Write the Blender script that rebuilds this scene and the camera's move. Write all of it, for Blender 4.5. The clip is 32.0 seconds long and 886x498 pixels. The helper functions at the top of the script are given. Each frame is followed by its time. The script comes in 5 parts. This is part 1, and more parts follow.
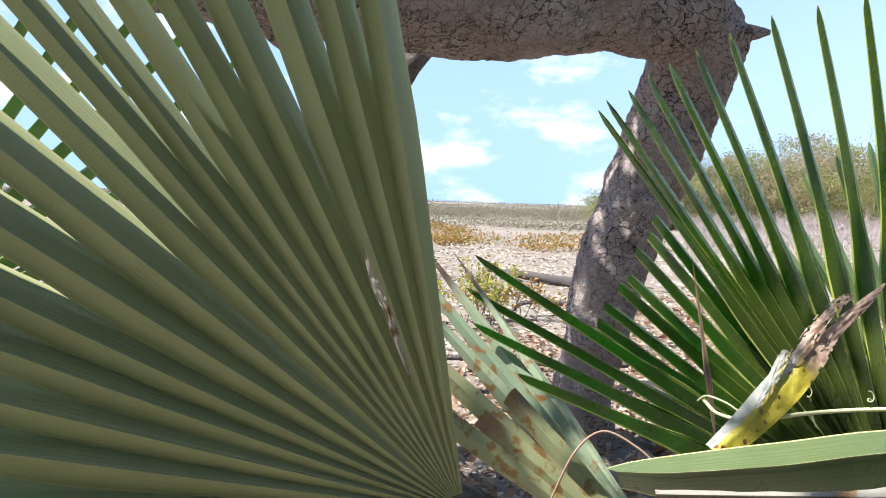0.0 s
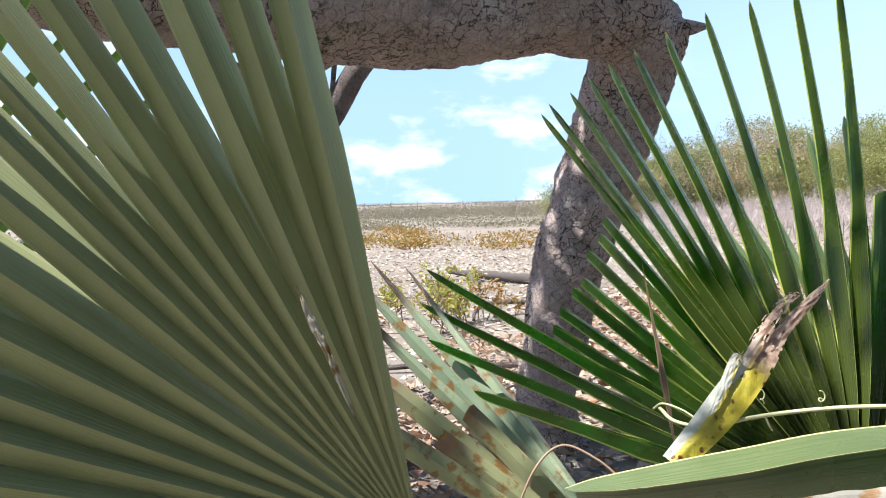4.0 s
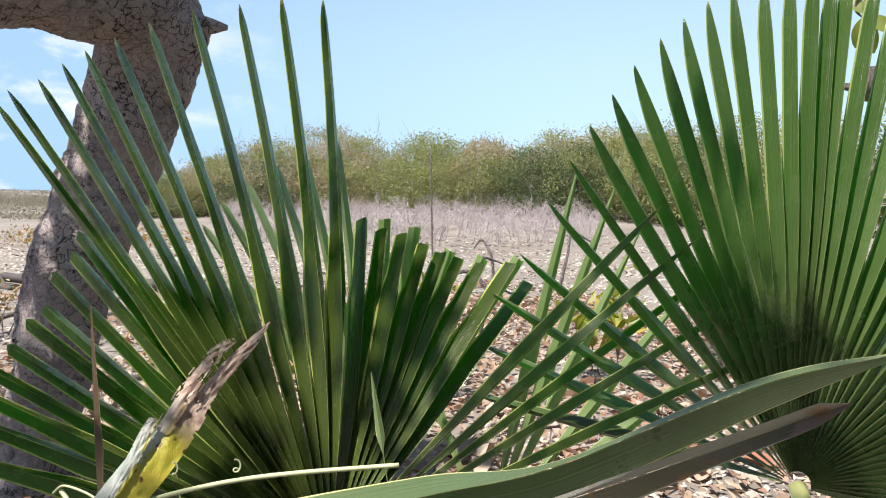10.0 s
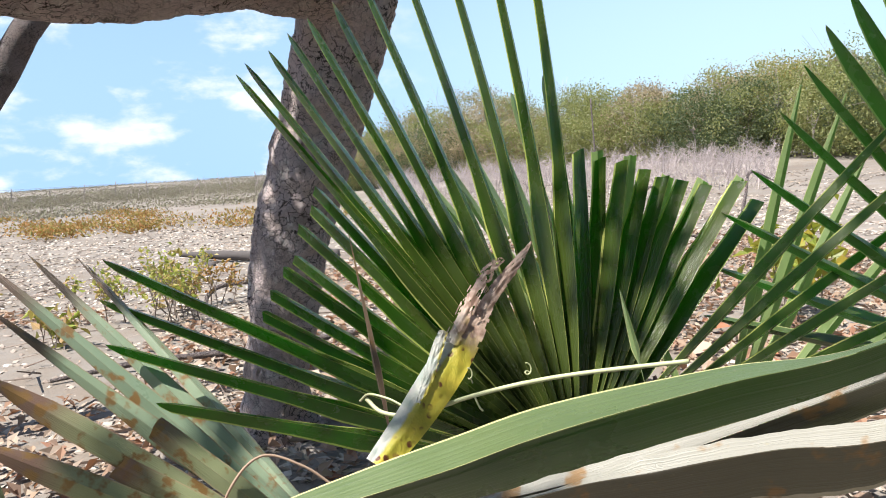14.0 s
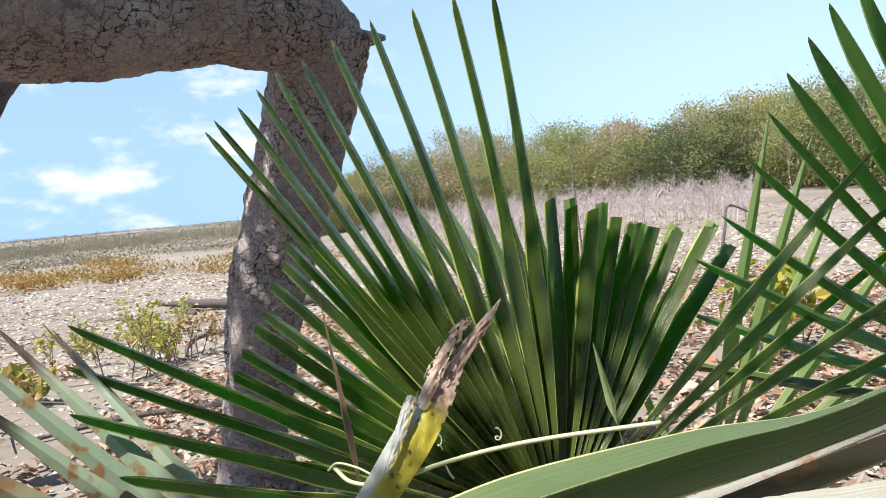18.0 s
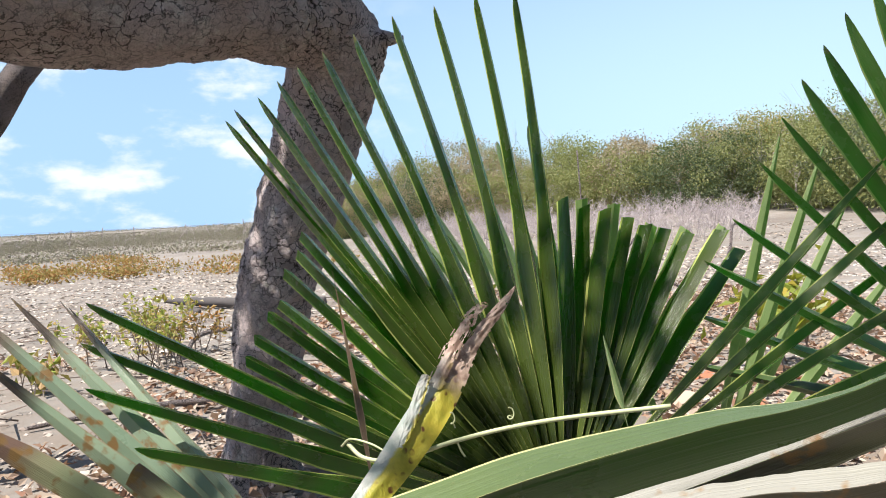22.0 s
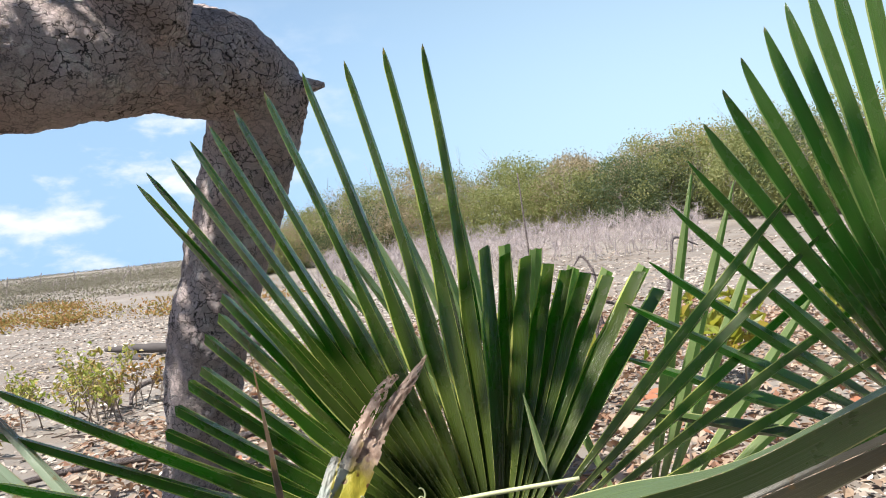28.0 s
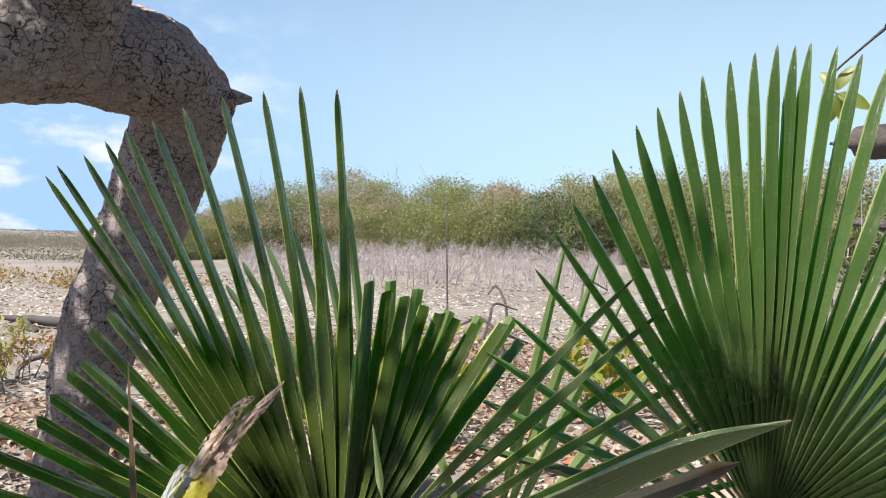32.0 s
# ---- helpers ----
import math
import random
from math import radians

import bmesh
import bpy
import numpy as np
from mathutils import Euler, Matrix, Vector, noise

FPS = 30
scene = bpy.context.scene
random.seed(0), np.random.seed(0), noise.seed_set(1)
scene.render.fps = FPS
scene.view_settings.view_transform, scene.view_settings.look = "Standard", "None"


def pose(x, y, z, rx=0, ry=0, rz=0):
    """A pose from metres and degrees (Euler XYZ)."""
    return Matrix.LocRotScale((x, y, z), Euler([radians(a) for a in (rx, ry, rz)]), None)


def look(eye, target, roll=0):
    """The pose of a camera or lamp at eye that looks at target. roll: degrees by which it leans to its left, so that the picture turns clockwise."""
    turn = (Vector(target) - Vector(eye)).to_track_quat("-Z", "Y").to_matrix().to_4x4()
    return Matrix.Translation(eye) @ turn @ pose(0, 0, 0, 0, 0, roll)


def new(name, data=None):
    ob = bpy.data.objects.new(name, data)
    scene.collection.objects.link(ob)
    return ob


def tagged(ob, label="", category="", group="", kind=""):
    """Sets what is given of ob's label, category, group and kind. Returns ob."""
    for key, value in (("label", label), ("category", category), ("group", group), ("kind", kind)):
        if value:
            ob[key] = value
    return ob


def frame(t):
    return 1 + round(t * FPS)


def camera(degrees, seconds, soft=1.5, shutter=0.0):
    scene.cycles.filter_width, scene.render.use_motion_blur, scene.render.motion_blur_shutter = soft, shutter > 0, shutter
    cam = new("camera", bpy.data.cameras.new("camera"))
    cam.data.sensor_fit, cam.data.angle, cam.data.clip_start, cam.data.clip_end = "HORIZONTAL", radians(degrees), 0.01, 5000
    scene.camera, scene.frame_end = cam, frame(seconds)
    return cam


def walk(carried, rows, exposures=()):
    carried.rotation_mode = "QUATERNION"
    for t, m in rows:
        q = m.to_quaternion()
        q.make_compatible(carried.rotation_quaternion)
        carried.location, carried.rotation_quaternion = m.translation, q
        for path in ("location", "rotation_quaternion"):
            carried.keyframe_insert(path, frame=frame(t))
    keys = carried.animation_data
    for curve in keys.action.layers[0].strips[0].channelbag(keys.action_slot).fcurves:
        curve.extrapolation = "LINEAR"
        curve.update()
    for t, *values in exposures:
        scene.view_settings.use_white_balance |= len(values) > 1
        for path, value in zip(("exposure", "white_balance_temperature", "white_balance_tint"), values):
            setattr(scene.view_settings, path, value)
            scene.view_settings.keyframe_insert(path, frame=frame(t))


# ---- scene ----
LENS = 60.6
cam = camera(LENS, 32.0, soft=1.0)
# seconds, eye, yaw (to the left), pitch (up), lean
PATH = [
    (0, -0.0133, 0.0198, 0.6924, 1.68, -3.26, 2.37),
    (0.5, 0.0041, 0.0286, 0.7036, 0.76, -2.82, 0.63),
    (1, 0.0088, 0.0302, 0.7054, 0.15, -2.72, -0.42),
    (1.5, 0.0057, 0.0108, 0.7105, -0.49, -2.76, -0.58),
    (2, 0.0021, 0.0273, 0.7047, -0.71, -2.93, -0.42),
    (2.5, 0.0010, 0.0148, 0.7106, -0.90, -3.05, -0.52),
    (4.5, 0.0136, 0.0484, 0.7147, -1.71, -3.18, -1.71),
    (5, 0.0384, 0.0497, 0.7078, -2.81, -3.50, -2.87),
    (5.5, 0.0587, 0.0534, 0.7226, -5.08, -3.22, -4.16),
    (6, 0.0662, 0.0669, 0.7282, -7.39, -2.43, -4.87),
    (6.5, 0.0630, 0.0786, 0.7253, -8.79, -1.53, -4.70),
    (7, 0.0689, 0.0866, 0.7249, -8.87, -0.77, -5.07),
    (7.5, 0.0862, 0.0703, 0.7496, -11.06, -0.03, -1.46),
    (8, 0.1152, 0.1098, 0.7366, -17.27, -0.25, 2.46),
    (8.5, 0.1865, 0.1590, 0.7530, -24.31, -1.20, 3.65),
    (9, 0.2281, 0.1440, 0.7775, -28.83, -3.27, 2.74),
    (9.5, 0.2047, 0.1425, 0.7545, -31.59, -2.76, 2.14),
    (10, 0.1987, 0.1400, 0.7480, -32.11, -3.21, 1.51),
    (10.5, 0.2002, 0.1454, 0.7515, -32.14, -3.25, 1.66),
    (11, 0.1973, 0.1452, 0.7479, -32.30, -3.11, 1.83),
    (11.5, 0.1986, 0.1491, 0.7494, -31.45, -3.43, 1.27),
    (12, 0.1433, 0.1598, 0.7499, -28.27, -4.27, 0.95),
    (12.5, 0.0714, 0.1620, 0.7164, -23.50, -4.96, -0.03),
    (13, 0.0866, 0.1590, 0.7078, -20.05, -5.92, -1.34),
    (13.5, 0.0953, 0.1598, 0.7078, -18.81, -6.87, -3.16),
    (14, 0.0911, 0.1576, 0.7077, -20.20, -5.95, -3.54),
    (14.5, 0.1017, 0.1372, 0.7253, -21.23, -4.41, -3.87),
    (15, 0.1039, 0.1377, 0.7207, -21.52, -3.37, -4.30),
    (15.5, 0.1106, 0.1362, 0.7278, -21.52, -3.33, -5.31),
    (17.5, 0.1123, 0.1453, 0.7206, -21.45, -3.51, -4.80),
    (18, 0.1148, 0.1630, 0.7270, -21.57, -3.09, -5.05),
    (18.5, 0.1334, 0.1617, 0.7397, -21.92, -2.99, -7.32),
    (19, 0.1218, 0.1429, 0.7343, -22.18, -2.13, -5.77),
    (19.5, 0.1077, 0.1244, 0.7314, -21.74, -2.20, -5.32),
    (20, 0.1149, 0.1339, 0.7303, -21.27, -2.26, -5.13),
    (20.5, 0.1151, 0.1384, 0.7283, -21.10, -2.14, -4.82),
    (21, 0.1179, 0.1322, 0.7309, -20.88, -2.52, -5.29),
    (21.5, 0.0978, 0.1308, 0.7149, -20.77, -2.64, -4.27),
    (22, 0.0926, 0.1518, 0.7028, -21.34, -2.31, -2.99),
    (22.5, 0.1138, 0.1420, 0.7149, -21.42, -2.18, -3.63),
    (23, 0.1110, 0.1340, 0.7165, -21.69, -1.77, -4.22),
    (23.5, 0.1169, 0.1381, 0.7167, -21.71, -1.67, -5.09),
    (24, 0.1144, 0.1439, 0.7115, -21.94, -1.37, -5.11),
    (24.5, 0.1172, 0.1371, 0.7160, -21.85, -1.18, -5.08),
    (25, 0.1275, 0.1259, 0.7370, -21.65, -0.76, -6.79),
    (25.5, 0.1400, 0.1305, 0.7340, -21.70, -0.87, -7.27),
    (26, 0.1389, 0.1210, 0.7349, -22.18, -1.36, -7.48),
    (26.5, 0.1356, 0.1484, 0.7317, -24.10, -0.95, -6.09),
    (28.5, 0.1455, 0.1427, 0.7501, -25.65, -0.83, -5.77),
    (29, 0.1189, 0.1766, 0.7487, -28.00, -0.08, 0.17),
    (29.5, 0.1417, 0.0720, 0.7575, -30.16, 0.81, 3.12),
    (30, 0.1687, -0.0221, 0.7812, -31.64, 0.08, 3.75),
    (30.5, 0.1999, -0.0572, 0.8164, -33.18, -0.32, 3.71),
    (31, 0.1796, -0.0530, 0.7861, -33.73, 0.08, 2.97),
    (31.5, 0.1469, -0.0484, 0.7793, -33.03, -0.03, 2.47),
    (32, 0.1593, 0.0201, 0.7886, -30.68, -0.05, 1.84),
]


def eye_pose(x, y, z, yaw, pitch, roll):
    a, p = radians(yaw), radians(pitch)
    ahead = Vector((-math.sin(a) * math.cos(p), math.cos(a) * math.cos(p), math.sin(p)))
    eye = Vector((x, y, z))
    return look(eye, eye + ahead, roll)


EXPOSURES = [(0.0, 1.27), (6.8, 1.27), (7.8, 0.98), (12.0, 1.00), (12.8, 1.07), (22.0, 1.02), (26.0, 0.98), (28.5, 0.94), (32.0, 0.90)]
walk(cam, [(t, eye_pose(*row)) for t, *row in PATH], EXPOSURES)

# ---- light ----
SUN_ELEVATION, SUN_BEARING = 63.0, -104.0  # degrees; the bearing runs clockwise from +y
world = bpy.data.worlds.new("sky")
scene.world = world
world.use_nodes = True
wn, wl = world.node_tree.nodes, world.node_tree.links
background = wn["Background"]
background.inputs["Strength"].default_value = 0.072
sky = wn.new("ShaderNodeTexSky")
sky.sky_type = "NISHITA"
sky.sun_disc = False
sky.sun_elevation, sky.sun_rotation = radians(SUN_ELEVATION), radians(SUN_BEARING)
sky.air_density, sky.dust_density, sky.ozone_density = 1.0, 0.9, 2.0
place = wn.new("ShaderNodeTexCoord")
stretch = wn.new("ShaderNodeMapping")
stretch.inputs["Scale"].default_value = (1.0, 1.0, 2.1)
stretch.inputs["Location"].default_value = (0.35, 0.0, 0.12)
puffs = wn.new("ShaderNodeTexNoise")
puffs.inputs["Scale"].default_value, puffs.inputs["Detail"].default_value = 8.5, 10.0
puffs.inputs["Roughness"].default_value = 0.55
edge = wn.new("ShaderNodeMapRange")
edge.interpolation_type = "SMOOTHSTEP"
edge.inputs["From Min"].default_value, edge.inputs["From Max"].default_value = 0.49, 0.67
cloud_mix = wn.new("ShaderNodeMix")
cloud_mix.data_type = "RGBA"
cloud_mix.inputs["B"].default_value = (7.4, 7.8, 8.3, 1.0)
wl.new(place.outputs["Generated"], stretch.inputs["Vector"])
wl.new(stretch.outputs["Vector"], puffs.inputs["Vector"])
wl.new(puffs.outputs["Fac"], edge.inputs["Value"])
parts = wn.new("ShaderNodeSeparateXYZ")
wl.new(place.outputs["Generated"], parts.inputs[0])
low_sky = wn.new("ShaderNodeMapRange")
low_sky.interpolation_type = "SMOOTHSTEP"
low_sky.inputs["From Min"].default_value, low_sky.inputs["From Max"].default_value = 0.34, 0.16
wl.new(parts.outputs["Z"], low_sky.inputs["Value"])
west = wn.new("ShaderNodeMapRange")
west.interpolation_type = "SMOOTHSTEP"
west.inputs["From Min"].default_value, west.inputs["From Max"].default_value = 0.42, 0.12
wl.new(parts.outputs["X"], west.inputs["Value"])
amount = wn.new("ShaderNodeMath")
amount.operation = "MULTIPLY"
wl.new(low_sky.outputs["Result"], amount.inputs[0])
wl.new(west.outputs["Result"], amount.inputs[1])
amount2 = wn.new("ShaderNodeMath")
amount2.operation = "MULTIPLY"
wl.new(amount.outputs["Value"], amount2.inputs[0])
wl.new(edge.outputs["Result"], amount2.inputs[1])
wl.new(amount2.outputs["Value"], cloud_mix.inputs["Factor"])
haze = wn.new("ShaderNodeMapRange")
haze.interpolation_type = "SMOOTHSTEP"
haze.inputs["From Min"].default_value, haze.inputs["From Max"].default_value = 0.75, -0.02
haze_mix = wn.new("ShaderNodeMix")
haze_mix.data_type = "RGBA"
east = wn.new("ShaderNodeMapRange")
east.interpolation_type = "SMOOTHSTEP"
east.inputs["From Min"].default_value, east.inputs["From Max"].default_value = 0.0, 0.75
wl.new(parts.outputs["X"], east.inputs["Value"])
veil = wn.new("ShaderNodeMix")
veil.data_type = "RGBA"
veil.inputs["A"].default_value, veil.inputs["B"].default_value = (3.35, 5.25, 7.9, 1.0), (4.9, 6.9, 8.5, 1.0)
wl.new(east.outputs["Result"], veil.inputs["Factor"])
wl.new(veil.outputs["Result"], haze_mix.inputs["B"])
wl.new(parts.outputs["Z"], haze.inputs["Value"])
wl.new(haze.outputs["Result"], haze_mix.inputs["Factor"])
wl.new(sky.outputs["Color"], haze_mix.inputs["A"])
wl.new(haze_mix.outputs["Result"], cloud_mix.inputs["A"])
wl.new(cloud_mix.outputs["Result"], background.inputs["Color"])
sun_data = bpy.data.lights.new("sun", "SUN")
sun_data.energy, sun_data.angle, sun_data.color = 5.0, radians(0.55), (1.0, 0.95, 0.88)
sun = new("sun", sun_data)
_a, _e = radians(SUN_BEARING), radians(SUN_ELEVATION)
sun.matrix_world = look((0, 0, 30), (-30 * math.sin(_a) * math.cos(_e), -30 * math.cos(_a) * math.cos(_e), 30 - 30 * math.sin(_e)))


# ---- materials ----
class Nodes:
    """A material under construction, with short calls for its nodes."""

    def __init__(self, name, rough=0.6):
        self.m = bpy.data.materials.new(name)
        self.m.use_nodes = True
        self.t = self.m.node_tree
        self.bsdf = self.t.nodes["Principled BSDF"]
        self.out = self.t.nodes["Material Output"]
        self.bsdf.inputs["Roughness"].default_value = rough

    def node(self, kind, **values):
        n = self.t.nodes.new("ShaderNode" + kind)
        for key, value in values.items():
            n.inputs[key.replace("_", " ")].default_value = value
        return n

    def link(self, a, b):
        self.t.links.new(a, b)

    def coords(self, scale=(1, 1, 1), which="Object"):
        c, m = self.node("TexCoord"), self.node("Mapping", Scale=scale)
        self.link(c.outputs[which], m.inputs["Vector"])
        return m.outputs["Vector"]

    def noise(self, vec, scale, detail=4.0, rough=0.55):
        n = self.node("TexNoise", Scale=scale, Detail=detail, Roughness=rough)
        self.link(vec, n.inputs["Vector"])
        return n.outputs["Fac"]

    def ramp(self, fac, *stops):
        r = self.node("ValToRGB")
        e = r.color_ramp.elements
        while len(e) < len(stops):
            e.new(0.5)
        for el, (p, c) in zip(e, stops):
            el.position, el.color = p, (*c, 1.0) if len(c) == 3 else c
        self.link(fac, r.inputs["Fac"])
        return r.outputs["Color"]

    def mix(self, fac, a, b, blend="MIX"):
        n = self.t.nodes.new("ShaderNodeMix")
        n.data_type, n.blend_type = "RGBA", blend
        for key, v in (("Factor", fac), ("A", a), ("B", b)):
            if isinstance(v, bpy.types.NodeSocket):
                self.link(v, n.inputs[key])
            else:
                n.inputs[key].default_value = v if key == "Factor" else (*v, 1.0)
        return n.outputs["Result"]

    def math(self, op, a, b=0.0, clamp=False):
        n = self.t.nodes.new("ShaderNodeMath")
        n.operation, n.use_clamp = op, clamp
        for i, v in enumerate((a, b)):
            if isinstance(v, bpy.types.NodeSocket):
                self.link(v, n.inputs[i])
            else:
                n.inputs[i].default_value = v
        return n.outputs["Value"]

    def bump(self, height, strength=0.3, distance=0.01):
        b = self.node("Bump", Strength=strength, Distance=distance)
        self.link(height, b.inputs["Height"])
        self.link(b.outputs["Normal"], self.bsdf.inputs["Normal"])
        return b.outputs["Normal"]


def palm_material(name, dark, light, margin, glow, share=0.35, gloss=0.42, stain=0.0, brown_from=0.985, bleached=None, bloom=0.12, edge=0.45):
    """Palm leaf: fine veins along the blade, pale margins and rib, waxy bloom, light shining through."""
    k = Nodes(name, gloss)
    uv = k.node("UVMap")
    split = k.node("SeparateXYZ")
    k.link(uv.outputs["UV"], split.inputs[0])
    across, along = split.outputs["X"], split.outputs["Y"]
    info = k.node("ObjectInfo")
    stretched = k.node("Mapping", Scale=(34.0, 1.2, 1.0))
    k.link(uv.outputs["UV"], stretched.inputs["Vector"])
    shift = k.node("VectorMath")
    k.link(stretched.outputs["Vector"], shift.inputs[0])
    k.link(info.outputs["Random"], shift.inputs[1])
    veins = k.noise(shift.outputs[0], 1.0, 3.0)
    obj = k.coords()
    cloudy = k.noise(obj, 14.0, 5.0, 0.6)
    tone = k.mix(k.math("ADD", k.math("MULTIPLY", cloudy, 0.55), k.math("MULTIPLY", info.outputs["Random"], 0.45)), dark, light)
    tone = k.mix(k.math("MULTIPLY", veins, 0.5), tone, light)
    side = k.math("ABSOLUTE", k.math("SUBTRACT", across, 0.5))
    rim = k.math("GREATER_THAN", side, edge)
    rib = k.math("LESS_THAN", side, 0.013)
    tip = k.ramp(k.math("ADD", along, k.math("MULTIPLY", k.math("SUBTRACT", cloudy, 0.5), 0.12)), (brown_from, (0, 0, 0)), (0.5 + brown_from * 0.492, (1, 1, 1)))
    tone = k.mix(k.math("MULTIPLY", rib, 0.5), tone, margin)
    tone = k.mix(k.math("MULTIPLY", rim, 0.85), tone, margin)
    tone = k.mix(tip, tone, (margin[0] * 0.45, margin[1] * 0.32, margin[2] * 0.4))
    if bleached:
        upper = k.ramp(k.math("ADD", across, k.math("MULTIPLY", k.math("SUBTRACT", cloudy, 0.5), 0.10)), (0.49, (1, 1, 1)), (0.52, (0, 0, 0)))
        tone = k.mix(upper, tone, k.mix(veins, bleached, tuple(0.75 * c for c in bleached)))
    if stain:
        blot = k.ramp(k.noise(obj, 38.0, 3.0), (0.60 - stain * 0.12, (0, 0, 0)), (0.68 - stain * 0.12, (1, 1, 1)))
        tone = k.mix(blot, tone, (0.20, 0.11, 0.035))
    specks = k.ramp(k.noise(obj, 160.0, 2.0), (0.70, (0, 0, 0)), (0.76, (1, 1, 1)))
    tone = k.mix(k.math("MULTIPLY", specks, 0.35), tone, (0.25, 0.22, 0.12))
    k.link(tone, k.bsdf.inputs["Base Color"])
    k.bsdf.inputs["Specular IOR Level"].default_value = 0.62
    k.bsdf.inputs["Sheen Weight"].default_value, k.bsdf.inputs["Sheen Roughness"].default_value = bloom, 0.35
    k.bsdf.inputs["Sheen Tint"].default_value = (0.85, 0.95, 0.75, 1.0)
    normal = k.bump(veins, 0.6, 0.002)
    rough = k.ramp(cloudy, (0.3, (gloss - 0.08,) * 3), (0.7, (gloss + 0.14,) * 3))
    k.link(rough, k.bsdf.inputs["Roughness"])
    shine = k.node("BsdfTranslucent")
    k.link(k.mix(0.5, tone, glow), shine.inputs["Color"])
    k.link(normal, shine.inputs["Normal"])
    both = k.node("MixShader", Fac=share)
    thin = k.ramp(along, (0.22, (0.12, 0.12, 0.12)), (0.55, (1, 1, 1)))  # blade thick near the stalk; the cut glow also stands in for hub shade
    k.link(k.math("MULTIPLY", thin, share), both.inputs["Fac"])
    k.link(k.bsdf.outputs[0], both.inputs[1])
    k.link(shine.outputs[0], both.inputs[2])
    k.link(both.outputs[0], k.out.inputs["Surface"])
    return k.m


LEAF_NEAR = palm_material("palm_leaf_glaucous", (0.125, 0.158, 0.066), (0.340, 0.370, 0.185), (0.36, 0.37, 0.20), (0.16, 0.36, 0.05), 0.10, 0.40)
LEAF_BLADE = palm_material("palm_leaf_arching", (0.046, 0.080, 0.024), (0.120, 0.160, 0.066), (0.55, 0.52, 0.24), (0.14, 0.55, 0.03), 0.20, 0.30, edge=0.475)
LEAF_HALF = palm_material("palm_leaf_half_bleached", (0.060, 0.055, 0.035), (0.110, 0.100, 0.060), (0.42, 0.38, 0.28), (0.14, 0.20, 0.03), 0.08, 0.5, 0.1, 0.97, (0.29, 0.28, 0.24))
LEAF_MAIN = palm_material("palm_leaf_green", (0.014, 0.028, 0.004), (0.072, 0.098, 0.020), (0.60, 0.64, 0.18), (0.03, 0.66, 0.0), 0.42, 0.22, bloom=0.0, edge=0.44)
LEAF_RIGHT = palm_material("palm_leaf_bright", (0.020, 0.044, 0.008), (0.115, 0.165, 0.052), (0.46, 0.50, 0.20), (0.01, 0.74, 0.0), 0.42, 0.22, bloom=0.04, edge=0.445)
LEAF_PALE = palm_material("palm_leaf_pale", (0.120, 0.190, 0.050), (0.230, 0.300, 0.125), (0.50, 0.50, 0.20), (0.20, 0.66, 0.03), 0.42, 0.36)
LEAF_TEAL = palm_material("palm_leaf_bluish", (0.125, 0.195, 0.130), (0.270, 0.335, 0.220), (0.26, 0.22, 0.13), (0.10, 0.28, 0.05), 0.16, 0.34, 0.1, 0.80)
LEAF_SICK = palm_material("palm_leaf_sickly", (0.150, 0.195, 0.105), (0.320, 0.340, 0.180), (0.36, 0.30, 0.18), (0.25, 0.28, 0.04), 0.16, 0.42, 0.6, 0.78)
LEAF_DRY = palm_material("palm_leaf_dry", (0.090, 0.048, 0.026), (0.190, 0.115, 0.062), (0.36, 0.26, 0.15), (0.35, 0.20, 0.08), 0.12, 0.65, 0.4)
LEAF_GREY = palm_material("palm_leaf_bleached", (0.360, 0.330, 0.250), (0.560, 0.530, 0.440), (0.50, 0.45, 0.36), (0.40, 0.36, 0.25), 0.15, 0.5, 0.15)


